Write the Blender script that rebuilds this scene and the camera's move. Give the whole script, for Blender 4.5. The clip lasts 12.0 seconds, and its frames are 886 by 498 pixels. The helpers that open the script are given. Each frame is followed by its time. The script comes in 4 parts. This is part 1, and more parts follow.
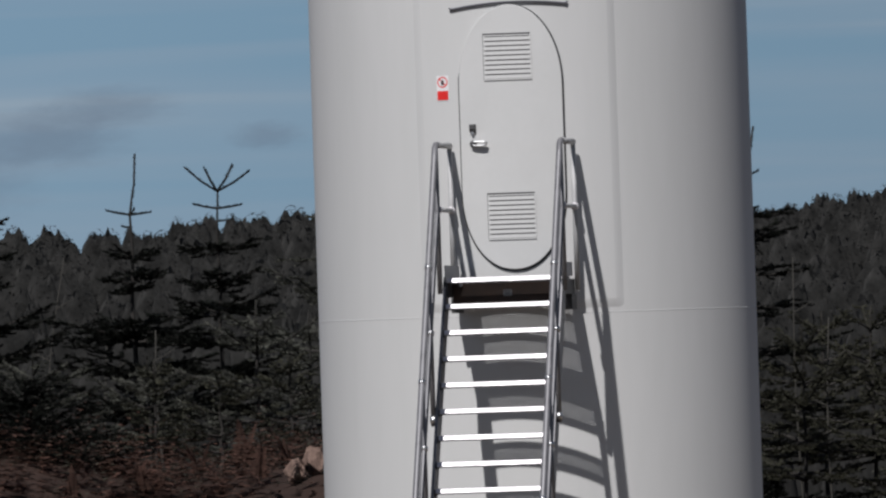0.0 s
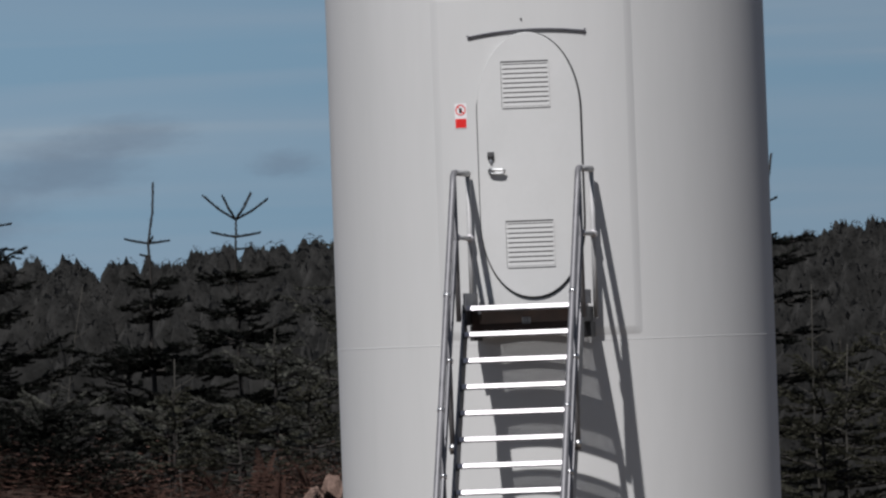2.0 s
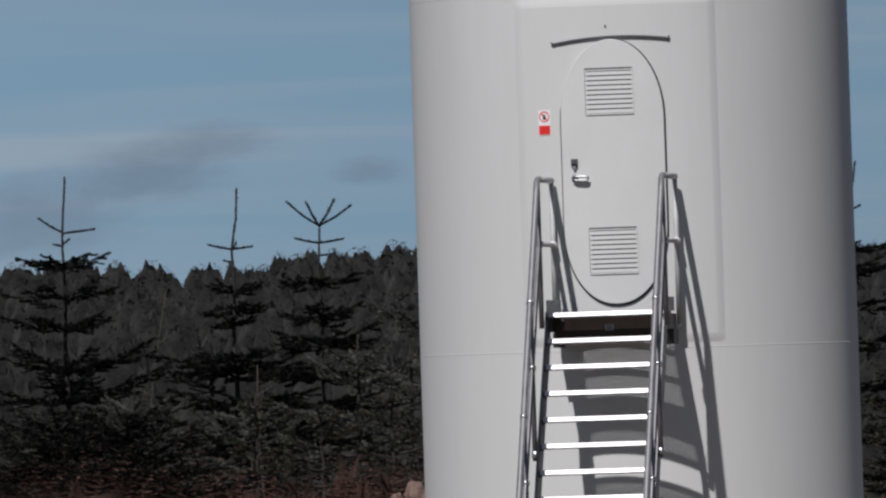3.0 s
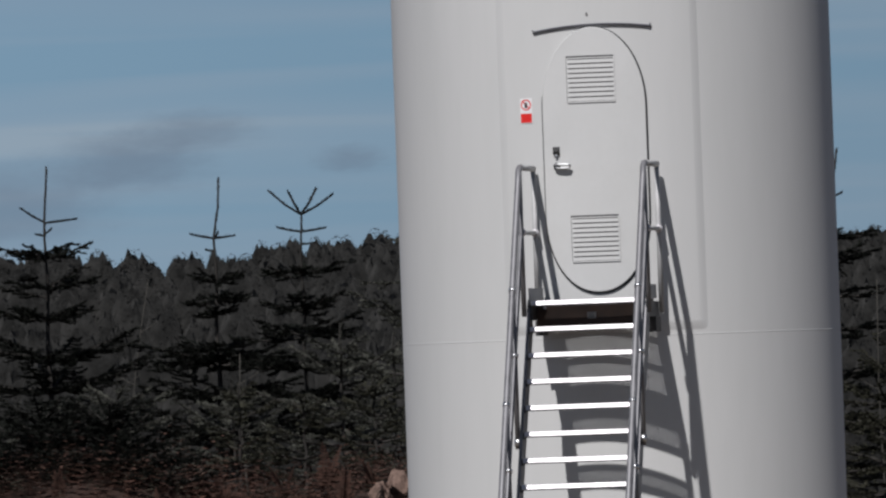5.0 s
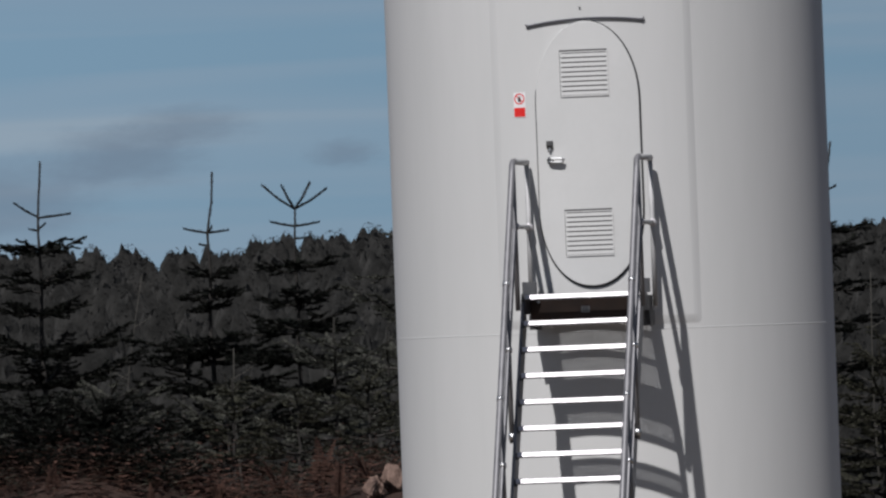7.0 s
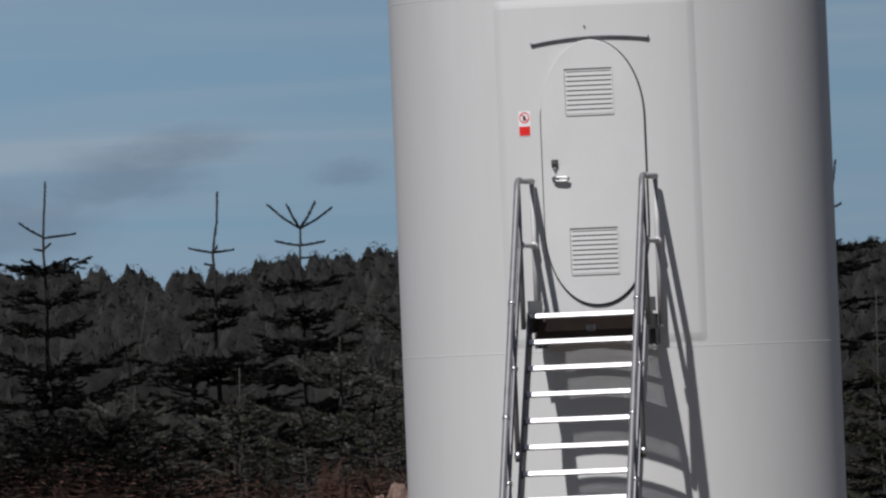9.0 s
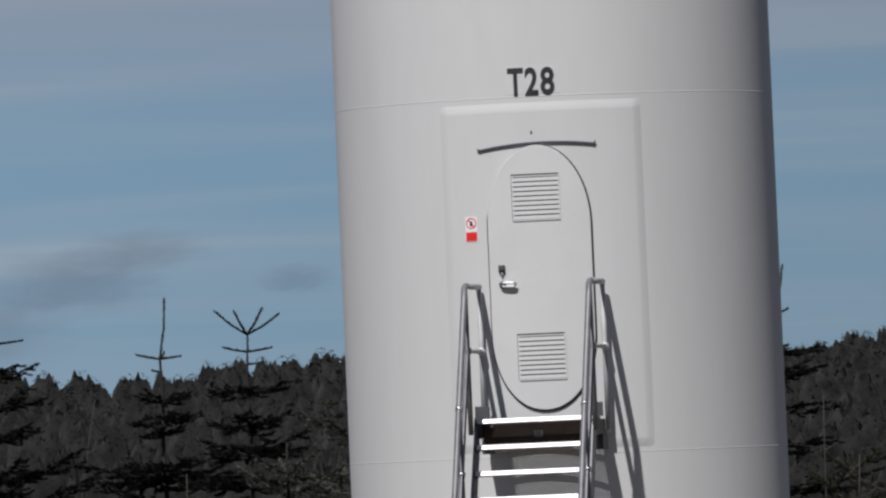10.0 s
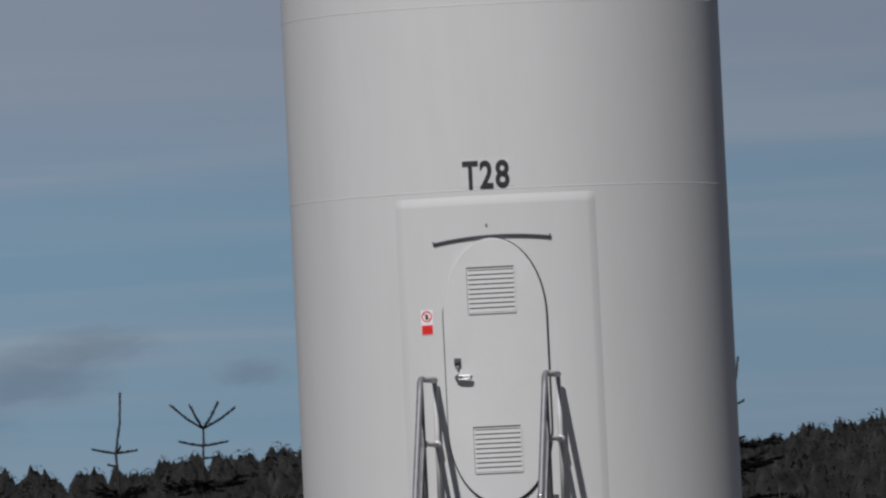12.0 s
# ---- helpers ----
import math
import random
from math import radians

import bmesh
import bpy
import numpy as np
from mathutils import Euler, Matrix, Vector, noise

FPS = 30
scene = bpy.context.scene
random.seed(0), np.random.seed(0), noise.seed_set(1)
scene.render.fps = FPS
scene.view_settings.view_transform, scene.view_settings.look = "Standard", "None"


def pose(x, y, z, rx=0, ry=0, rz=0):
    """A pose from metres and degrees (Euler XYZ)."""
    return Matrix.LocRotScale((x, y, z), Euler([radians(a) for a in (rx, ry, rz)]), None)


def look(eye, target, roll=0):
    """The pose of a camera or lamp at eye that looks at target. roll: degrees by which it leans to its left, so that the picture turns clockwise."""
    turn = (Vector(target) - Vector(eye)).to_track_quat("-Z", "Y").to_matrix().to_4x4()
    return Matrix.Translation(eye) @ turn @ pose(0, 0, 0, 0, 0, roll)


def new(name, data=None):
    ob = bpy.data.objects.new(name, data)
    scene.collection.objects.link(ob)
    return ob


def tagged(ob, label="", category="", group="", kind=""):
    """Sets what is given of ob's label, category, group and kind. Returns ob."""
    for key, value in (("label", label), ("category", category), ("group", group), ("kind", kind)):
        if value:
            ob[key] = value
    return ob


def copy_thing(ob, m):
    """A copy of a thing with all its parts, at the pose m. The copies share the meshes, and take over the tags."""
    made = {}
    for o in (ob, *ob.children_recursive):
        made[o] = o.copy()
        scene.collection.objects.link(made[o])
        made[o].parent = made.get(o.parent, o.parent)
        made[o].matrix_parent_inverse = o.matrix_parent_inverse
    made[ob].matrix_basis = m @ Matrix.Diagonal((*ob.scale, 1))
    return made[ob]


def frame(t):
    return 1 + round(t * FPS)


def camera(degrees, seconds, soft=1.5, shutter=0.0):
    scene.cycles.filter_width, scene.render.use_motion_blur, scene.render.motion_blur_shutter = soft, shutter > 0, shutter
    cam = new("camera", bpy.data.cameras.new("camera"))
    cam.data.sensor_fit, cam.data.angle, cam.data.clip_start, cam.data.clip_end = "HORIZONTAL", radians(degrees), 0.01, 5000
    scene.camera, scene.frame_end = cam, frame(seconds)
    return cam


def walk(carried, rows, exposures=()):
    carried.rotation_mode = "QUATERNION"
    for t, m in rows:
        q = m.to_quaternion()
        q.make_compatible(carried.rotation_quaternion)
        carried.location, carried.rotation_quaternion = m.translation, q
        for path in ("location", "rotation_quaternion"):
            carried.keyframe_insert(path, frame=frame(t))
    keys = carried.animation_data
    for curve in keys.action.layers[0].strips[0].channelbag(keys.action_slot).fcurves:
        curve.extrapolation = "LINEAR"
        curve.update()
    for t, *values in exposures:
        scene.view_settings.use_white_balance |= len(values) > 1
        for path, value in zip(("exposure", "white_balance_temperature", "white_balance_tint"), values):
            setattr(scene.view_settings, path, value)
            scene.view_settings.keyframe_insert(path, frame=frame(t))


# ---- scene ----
# ---- camera: stands on the access track with a long lens, turned by hand ----
cam = camera(4.9275, 12.0, soft=2.4)
EYE = (0.0, -82.0, 1.9)
# seconds, turn to the left, tilt up, lean (degrees)
TURNS = [
    (0.0, 0.5062, 0.4797, -1.95),
    (0.5, 0.6670, 0.6069, -2.13),
    (1.0, 0.6557, 0.5353, -2.12),
    (1.2, 0.5910, 0.6438, -2.29),
    (1.5, 0.7812, 0.4928, -1.99),
    (2.0, 0.6037, 0.6381, -2.11),
    (2.5, 0.8394, 0.8121, -2.27),
    (3.0, 1.0657, 0.6910, -1.91),
    (3.2, 1.0558, 0.6658, -2.29),
    (4.8, 1.0060, 0.6200, -2.10),
    (5.0, 0.9684, 0.6229, -2.10),
    (5.5, 0.8366, 0.6067, -2.33),
    (6.0, 0.9416, 0.6798, -2.25),
    (6.5, 0.8387, 0.5926, -2.43),
    (7.0, 0.9346, 0.5892, -2.21),
    (7.2, 0.9486, 0.5803, -2.13),
    (8.8, 0.9388, 0.6423, -2.33),
    (9.0, 0.9602, 0.6964, -2.37),
    (9.5, 0.8672, 0.9704, -2.50),
    (10.0, 0.6410, 1.2720, -2.51),
    (10.5, 0.3232, 1.3213, -2.47),
    (11.0, 0.0762, 1.4474, -2.56),
    (11.5, 0.4616, 1.5510, -2.61),
    (12.0, 0.3698, 1.7788, -2.74),
]
walk(cam, [(t, pose(*EYE, 90 + tilt, 0, turn) @ pose(0, 0, 0, 0, 0, lean)) for t, turn, tilt, lean in TURNS],
     exposures=[(0.0, 0.0), (8.8, 0.02), (9.5, 0.03), (10.0, 0.03), (10.6, -0.09), (12.0, -0.17)])

# ---- sky and sun ----
SUN_ELEV, SUN_SIDE = radians(51.3), radians(17.5)
to_sun = Vector((-math.sin(SUN_SIDE) * math.cos(SUN_ELEV), -math.cos(SUN_SIDE) * math.cos(SUN_ELEV), math.sin(SUN_ELEV)))
world = bpy.data.worlds.new("sky")
scene.world = world
world.use_nodes = True
wn, wl = world.node_tree.nodes, world.node_tree.links
wn.clear()


def wnode(kind, **values):
    n = wn.new(kind)
    for key, value in values.items():
        n.inputs[key].default_value = value
    return n


sky = wn.new("ShaderNodeTexSky")
sky.sky_type, sky.sun_disc = "NISHITA", False
sky.sun_elevation, sky.sun_rotation = SUN_ELEV, math.pi + SUN_SIDE
sky.air_density, sky.dust_density, sky.ozone_density, sky.altitude = 1.0, 0.1, 3.0, 1500
coord = wn.new("ShaderNodeTexCoord")
# thin streaks of high cloud, long and level
stretch = wn.new("ShaderNodeMapping")
stretch.inputs["Scale"].default_value = (3.0, 3.0, 75.0)
stretch.inputs["Location"].default_value = (0.0, 0.0, 1.2)
wl.new(coord.outputs["Generated"], stretch.inputs["Vector"])
streak = wnode("ShaderNodeTexNoise", Scale=2.6, Detail=2.5, Roughness=0.5, Distortion=0.25)
wl.new(stretch.outputs["Vector"], streak.inputs["Vector"])
veil = wn.new("ShaderNodeValToRGB")
veil.color_ramp.elements.new(0.52)
for stop, at, colour in zip(veil.color_ramp.elements, (0.36, 0.52, 0.66), ((0.158, 0.280, 0.412), (0.192, 0.296, 0.418), (0.250, 0.332, 0.432))):
    stop.position, stop.color = at, (*colour, 1)
wl.new(streak.outputs["Fac"], veil.inputs["Fac"])
lift = wn.new("ShaderNodeVectorMath")
lift.operation = "SCALE"
lift.inputs["Scale"].default_value = 10.7
wl.new(veil.outputs["Color"], lift.inputs[0])
mix = wn.new("ShaderNodeMix")
mix.data_type = "RGBA"
mix.inputs["Factor"].default_value = 0.93
wl.new(lift.outputs["Vector"], mix.inputs["B"])
wl.new(sky.outputs["Color"], mix.inputs["A"])
# a grey veil of cloud higher up
height = wn.new("ShaderNodeSeparateXYZ")
wl.new(coord.outputs["Generated"], height.inputs["Vector"])
cover = wn.new("ShaderNodeMapRange")
cover.interpolation_type = "SMOOTHSTEP"
for key, value in (("From Min", 0.030), ("From Max", 0.056), ("To Min", 0.0), ("To Max", 0.85)):
    cover.inputs[key].default_value = value
wl.new(height.outputs["Z"], cover.inputs["Value"])
upper = wn.new("ShaderNodeMix")
upper.data_type = "RGBA"
upper.inputs["B"].default_value = (2.8, 3.2, 4.05, 1)
wl.new(cover.outputs["Result"], upper.inputs["Factor"])
wl.new(mix.outputs["Result"], upper.inputs["A"])
# clear deep blue towards the zenith
clear = wn.new("ShaderNodeMapRange")
clear.interpolation_type = "SMOOTHSTEP"
for key, value in (("From Min", 0.08), ("From Max", 0.35), ("To Min", 0.0), ("To Max", 0.9)):
    clear.inputs[key].default_value = value
wl.new(height.outputs["Z"], clear.inputs["Value"])
zenith = wn.new("ShaderNodeMix")
zenith.data_type = "RGBA"
zenith.inputs["B"].default_value = (0.75, 1.05, 1.75, 1)
wl.new(clear.outputs["Result"], zenith.inputs["Factor"])
wl.new(upper.outputs["Result"], zenith.inputs["A"])
# small torn scraps of grey cloud low over the trees
last = zenith.outputs["Result"]
for (cx, cz, wide, high, strength) in ((-0.0469, 0.0205, 0.0075, 0.0028, 0.5), (-0.0405, 0.0233, 0.0060, 0.0018, 0.4), (-0.0580, 0.0165, 0.0090, 0.0040, 0.45), (-0.0255, 0.0200, 0.0034, 0.0013, 0.38)):
    shift = wn.new("ShaderNodeMapping")
    shift.inputs["Location"].default_value = (-cx / wide, 0, -cz / high)
    shift.inputs["Scale"].default_value = (1 / wide, 0, 1 / high)
    wl.new(coord.outputs["Generated"], shift.inputs["Vector"])
    torn = wnode("ShaderNodeTexNoise", Scale=1.1, Detail=6.0, Roughness=0.6)
    wl.new(shift.outputs["Vector"], torn.inputs["Vector"])
    push = wn.new("ShaderNodeVectorMath")
    push.operation = "MULTIPLY_ADD"
    push.inputs[1].default_value, push.inputs[2].default_value = (1.6, 0, 1.6), (-0.8, 0, -0.8)
    wl.new(torn.outputs["Color"], push.inputs[0])
    add = wn.new("ShaderNodeVectorMath")
    wl.new(shift.outputs["Vector"], add.inputs[0])
    wl.new(push.outputs["Vector"], add.inputs[1])
    size = wn.new("ShaderNodeVectorMath")
    size.operation = "LENGTH"
    wl.new(add.outputs["Vector"], size.inputs[0])
    fade = wn.new("ShaderNodeMapRange")
    fade.interpolation_type = "SMOOTHSTEP"
    for key, value in (("From Min", 0.1), ("From Max", 1.5), ("To Min", strength), ("To Max", 0.0)):
        fade.inputs[key].default_value = value
    wl.new(size.outputs["Value"], fade.inputs["Value"])
    scrap = wn.new("ShaderNodeMix")
    scrap.data_type = "RGBA"
    scrap.inputs["B"].default_value = (1.5, 1.9, 2.6, 1)
    wl.new(fade.outputs["Result"], scrap.inputs["Factor"])
    wl.new(last, scrap.inputs["A"])
    last = scrap.outputs["Result"]
# the sky deepens slowly away from the sun
deepen = wn.new("ShaderNodeMapRange")
for key, value in (("From Min", -0.08), ("From Max", 0.08), ("To Min", 1.06), ("To Max", 0.86)):
    deepen.inputs[key].default_value = value
wl.new(height.outputs["X"], deepen.inputs["Value"])
dim = wn.new("ShaderNodeVectorMath")
dim.operation = "SCALE"
wl.new(last, dim.inputs[0])
wl.new(deepen.outputs["Result"], dim.inputs["Scale"])
background = wnode("ShaderNodeBackground", Strength=0.085)
wl.new(dim.outputs["Vector"], background.inputs["Color"])
wl.new(background.outputs["Background"], wn.new("ShaderNodeOutputWorld").inputs["Surface"])

sun = new("sun", bpy.data.lights.new("sun", "SUN"))
sun.data.energy, sun.data.angle, sun.data.color = 4.35, radians(0.53), (0.99, 0.975, 0.985)
sun.matrix_basis = look((-20, -60, 60), Vector((-20, -60, 60)) - to_sun)


# ---- materials ----
def material(name, dark, light, rough=0.6, metal=0.0, scale=8.0, fine=90.0, bump=0.0, rough_spread=0.12, stretch=(1, 1, 1), spread="noise", contrast=1.0, specular=0.5, thin=0.0, chalk=0.0):
    m = bpy.data.materials.new(name)
    m.use_nodes = True
    n, l = m.node_tree.nodes, m.node_tree.links
    b = n["Principled BSDF"]
    where = n.new("ShaderNodeTexCoord")
    mapping = n.new("ShaderNodeMapping")
    mapping.inputs["Scale"].default_value = stretch
    l.new(where.outputs["Object"], mapping.inputs["Vector"])
    big, small = n.new("ShaderNodeTexNoise"), n.new("ShaderNodeTexNoise")
    big.inputs["Scale"].default_value, big.inputs["Detail"].default_value = scale, 6
    small.inputs["Scale"].default_value, small.inputs["Detail"].default_value = fine, 3
    l.new(mapping.outputs["Vector"], big.inputs["Vector"])
    l.new(mapping.outputs["Vector"], small.inputs["Vector"])
    both = n.new("ShaderNodeMath")
    both.operation = "MULTIPLY_ADD"
    both.inputs[1].default_value = 0.35
    l.new(small.outputs["Fac"], both.inputs[0])
    l.new(big.outputs["Fac"], both.inputs[2])
    value = both.outputs["Value"]
    if spread in ("island", "object"):
        info = n.new("ShaderNodeNewGeometry" if spread == "island" else "ShaderNodeObjectInfo")
        mixin = n.new("ShaderNodeMath")
        mixin.operation = "MULTIPLY_ADD"
        mixin.inputs[1].default_value = 0.5
        l.new(info.outputs["Random Per Island" if spread == "island" else "Random"], mixin.inputs[0])
        l.new(value, mixin.inputs[2])
        shift = n.new("ShaderNodeMath")
        shift.operation = "SUBTRACT"
        shift.inputs[1].default_value = 0.25
        l.new(mixin.outputs["Value"], shift.inputs[0])
        value = shift.outputs["Value"]
    ramp = n.new("ShaderNodeValToRGB")
    mid, half = 0.675, 0.28 / contrast
    ramp.color_ramp.elements[0].position, ramp.color_ramp.elements[1].position = mid - half, mid + half
    ramp.color_ramp.elements[0].color, ramp.color_ramp.elements[1].color = (*dark, 1), (*light, 1)
    l.new(value, ramp.inputs["Fac"])
    l.new(ramp.outputs["Color"], b.inputs["Base Color"])
    gloss = n.new("ShaderNodeMapRange")
    gloss.inputs["From Min"].default_value, gloss.inputs["From Max"].default_value = 0.4, 0.95
    gloss.inputs["To Min"].default_value, gloss.inputs["To Max"].default_value = max(0.03, rough - rough_spread), min(1, rough + rough_spread)
    l.new(value, gloss.inputs["Value"])
    l.new(gloss.outputs["Result"], b.inputs["Roughness"])
    b.inputs["Metallic"].default_value = metal
    b.inputs["Specular IOR Level"].default_value = specular
    b.inputs["Diffuse Roughness"].default_value = chalk
    if thin:
        # leaves let some light through
        glow, blend = n.new("ShaderNodeBsdfTranslucent"), n.new("ShaderNodeMixShader")
        l.new(ramp.outputs["Color"], glow.inputs["Color"])
        blend.inputs["Fac"].default_value = thin
        l.new(b.outputs["BSDF"], blend.inputs[1])
        l.new(glow.outputs["BSDF"], blend.inputs[2])
        l.new(blend.outputs["Shader"], n["Material Output"].inputs["Surface"])
    if bump:
        bumps = n.new("ShaderNodeBump")
        bumps.inputs["Strength"].default_value, bumps.inputs["Distance"].default_value = bump, 0.01
        l.new(both.outputs["Value"], bumps.inputs["Height"])
        l.new(bumps.outputs["Normal"], b.inputs["Normal"])
    return m


TOWER_PAINT = material("tower_paint", (0.508, 0.507, 0.494), (0.55, 0.545, 0.535), 0.62, scale=0.7, fine=6.0, bump=0.01, stretch=(2.5, 2.5, 0.35), specular=0.3)
DOOR_PAINT = material("door_paint", (0.515, 0.513, 0.50), (0.56, 0.556, 0.545), 0.6, scale=2.0, fine=25.0, bump=0.03)
SEAM_PAINT = material("seam_paint", (0.475, 0.473, 0.465), (0.54, 0.536, 0.53), 0.6, scale=3.0, fine=60, bump=0.1)
GALVANISED = material("galvanised_steel", (0.135, 0.132, 0.137), (0.24, 0.235, 0.243), 0.5, 0.4, scale=7.0, fine=60.0, bump=0.05)
TREAD_METAL = material("bright_aluminium", (0.56, 0.535, 0.545), (0.74, 0.71, 0.72), 0.5, 0.4, scale=10.0, fine=120.0, bump=0.12)
COLLAR_METAL = material("polished_clamp_steel", (0.50, 0.50, 0.50), (0.66, 0.66, 0.66), 0.38, 1.0, scale=20)
PALE_STEEL = material("pale_grey_steel", (0.34, 0.335, 0.33), (0.48, 0.475, 0.47), 0.6, 0.1, scale=9.0, fine=60.0, bump=0.05)
DARK_STEEL = material("dark_bracket_steel", (0.035, 0.035, 0.037), (0.075, 0.073, 0.072), 0.55, 0.3, scale=12.0, fine=80)
RUSTY = material("rust_brown_beam", (0.035, 0.024, 0.019), (0.075, 0.046, 0.034), 0.7, 0.0, scale=9.0, fine=60, bump=0.2)
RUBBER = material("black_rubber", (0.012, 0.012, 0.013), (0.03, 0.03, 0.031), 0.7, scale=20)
EAVE_GREY = material("dark_grey_rubber_strip", (0.045, 0.045, 0.054), (0.08, 0.08, 0.094), 0.7, scale=14)
BLACK_INK = material("black_lettering", (0.012, 0.012, 0.013), (0.028, 0.028, 0.03), 0.5, scale=20)
LABEL_WHITE = material("white_label_film", (0.522, 0.52, 0.512), (0.56, 0.556, 0.55), 0.4, scale=10)
SIGN_WHITE = material("white_sign_plate", (0.66, 0.65, 0.65), (0.76, 0.75, 0.75), 0.4, scale=10)
SIGN_RED = material("red_sign_ink", (0.62, 0.02, 0.018), (0.74, 0.04, 0.03), 0.42, scale=10)
PLATE_GREY = material("grey_data_plate", (0.22, 0.21, 0.2), (0.36, 0.35, 0.34), 0.4, 0.5, scale=30)
GROUND = material("moorland_earth", (0.012, 0.009, 0.008), (0.055, 0.034, 0.027), 0.95, scale=0.8, fine=14.0, bump=0.6, specular=0.12)
GRAVEL = material("crushed_stone", (0.09, 0.075, 0.058), (0.22, 0.18, 0.14), 0.95, scale=3.0, fine=40.0, bump=0.7, specular=0.12)
CONCRETE = material("concrete", (0.24, 0.235, 0.22), (0.36, 0.35, 0.33), 0.9, scale=3.0, fine=50, bump=0.3)
BARK = material("spruce_bark", (0.014, 0.013, 0.012), (0.055, 0.050, 0.046), 0.9, scale=6.0, fine=50, bump=0.5, specular=0.12)
NEEDLES = material("spruce_needles", (0.006, 0.007, 0.006), (0.022, 0.024, 0.020), 0.75, scale=2.2, fine=25.0, contrast=0.85, specular=0.12, thin=0.30)
# darker copy of the needles, with cloud shadow and self-shade put into the colour
NEEDLES_SHADED = material("shaded_needles", (0.004, 0.005, 0.004), (0.013, 0.014, 0.011), 0.85, scale=2.5, fine=25.0, specular=0.12)
# paler grey-green copy, the sunlit look of the tips put into its light patches
NEEDLES_SUNLIT = material("sunlit_grey_green_needles", (0.010, 0.011, 0.009), (0.135, 0.135, 0.112), 0.75, scale=3.2, fine=25.0, contrast=1.2, specular=0.12, thin=0.3)
NEEDLES_PALE = material("yellow_green_needles", (0.014, 0.014, 0.011), (0.082, 0.080, 0.056), 0.75, scale=2.2, fine=25.0, contrast=0.85, specular=0.12, thin=0.30)
FAR_WOOD = material("far_spruce_foliage", (0.022, 0.022, 0.021), (0.078, 0.076, 0.072), 0.97, scale=1.2, fine=6.0, contrast=1.15, specular=0.05, thin=0.45, chalk=1.0)
DEAD_WOOD = material("weathered_dead_wood", (0.03, 0.028, 0.025), (0.085, 0.08, 0.07), 0.85, scale=5.0, fine=40, stretch=(1, 1, 0.2), specular=0.12)
BRACKEN = material("dead_bracken", (0.014, 0.010, 0.009), (0.150, 0.082, 0.062), 0.85, scale=1.6, fine=12.0, contrast=1.5, specular=0.12, thin=0.40)
HEATHER = material("dull_heather", (0.010, 0.010, 0.008), (0.095, 0.088, 0.066), 0.9, scale=1.8, fine=12.0, contrast=1.3, specular=0.12, thin=0.35)
STONE = material("pale_pink_granite", (0.045, 0.028, 0.022), (0.27, 0.185, 0.15), 0.85, scale=5.0, fine=40.0, bump=0.7, specular=0.12)


# ---- building helpers ----
def mesh_of(bm, mat, smooth=False):
    me = bpy.data.meshes.new("mesh")
    bm.normal_update()
    for f in bm.faces:
        f.smooth = smooth
    bm.to_mesh(me)
    bm.free()
    me.materials.append(mat)
    return me


def part(name, bm, mat, parent, label="", smooth=False, at=None):
    ob = new(name, mesh_of(bm, mat, smooth))
    ob.parent = parent
    if at is not None:
        ob.matrix_basis = at
    return tagged(ob, label)


def raw_part(name, verts, faces, mat, parent=None, label="", smooth=False):
    me = bpy.data.meshes.new("mesh")
    me.from_pydata(verts, [], faces)
    me.materials.append(mat)
    if smooth:
        me.polygons.foreach_set("use_smooth", [True] * len(me.polygons))
    ob = new(name, me)
    ob.parent = parent
    return tagged(ob, label)


def thing(name, at, label, category, group="", kind=""):
    ob = new(name)
    ob.empty_display_size = 0.2
    ob.matrix_basis = at
    return tagged(ob, label, category, group, kind)


def box(x0, x1, y0, y1, z0, z1, bevel=0.0, bm=None):
    own = bm is None
    bm = bm or bmesh.new()
    made = bmesh.ops.create_cube(bm, size=1, matrix=Matrix.Translation(((x0 + x1) / 2, (y0 + y1) / 2, (z0 + z1) / 2)) @ Matrix.Diagonal((x1 - x0, y1 - y0, z1 - z0, 1)))
    if bevel and own:
        bmesh.ops.bevel(bm, geom=bm.edges[:], offset=bevel, segments=2, affect="EDGES", profile=0.5)
    return bm


def tube(points, radius, sides=12, bm=None, caps=True, squash=1.0):
    """A round bar through the points; radius may be a list."""
    bm = bm or bmesh.new()
    pts = [Vector(p) for p in points]
    radii = radius if isinstance(radius, (list, tuple)) else [radius] * len(pts)
    rings, side = [], None
    for i, p in enumerate(pts):
        d = (pts[min(i + 1, len(pts) - 1)] - pts[max(i - 1, 0)]).normalized()
        if side is None:
            side = d.orthogonal().normalized()
        side = (side - d * side.dot(d)).normalized()
        up = d.cross(side)
        rings.append([bm.verts.new(p + radii[i] * (math.cos(a) * side + squash * math.sin(a) * up)) for a in [2 * math.pi * k / sides for k in range(sides)]])
    for a, b in zip(rings, rings[1:]):
        for k in range(sides):
            bm.faces.new((a[k], a[(k + 1) % sides], b[(k + 1) % sides], b[k]))
    if caps:
        bm.faces.new(rings[0][::-1])
        bm.faces.new(rings[-1])
    return bm


def extruded(profile, x0, x1, bm=None):
    """A bar along x with the given outline in y and z."""
    bm = bm or bmesh.new()
    a = [bm.verts.new((x0, y, z)) for y, z in profile]
    b = [bm.verts.new((x1, y, z)) for y, z in profile]
    n = len(profile)
    for k in range(n):
        bm.faces.new((a[k], a[(k + 1) % n], b[(k + 1) % n], b[k]))
    bm.faces.new(a[::-1])
    bm.faces.new(b)
    bmesh.ops.recalc_face_normals(bm, faces=bm.faces[:])
    return bm


# ---- the tower ----
AXIS = 0.011
R, DOOR_TURN = 1.741, radians(4.64) + AXIS / 1.73


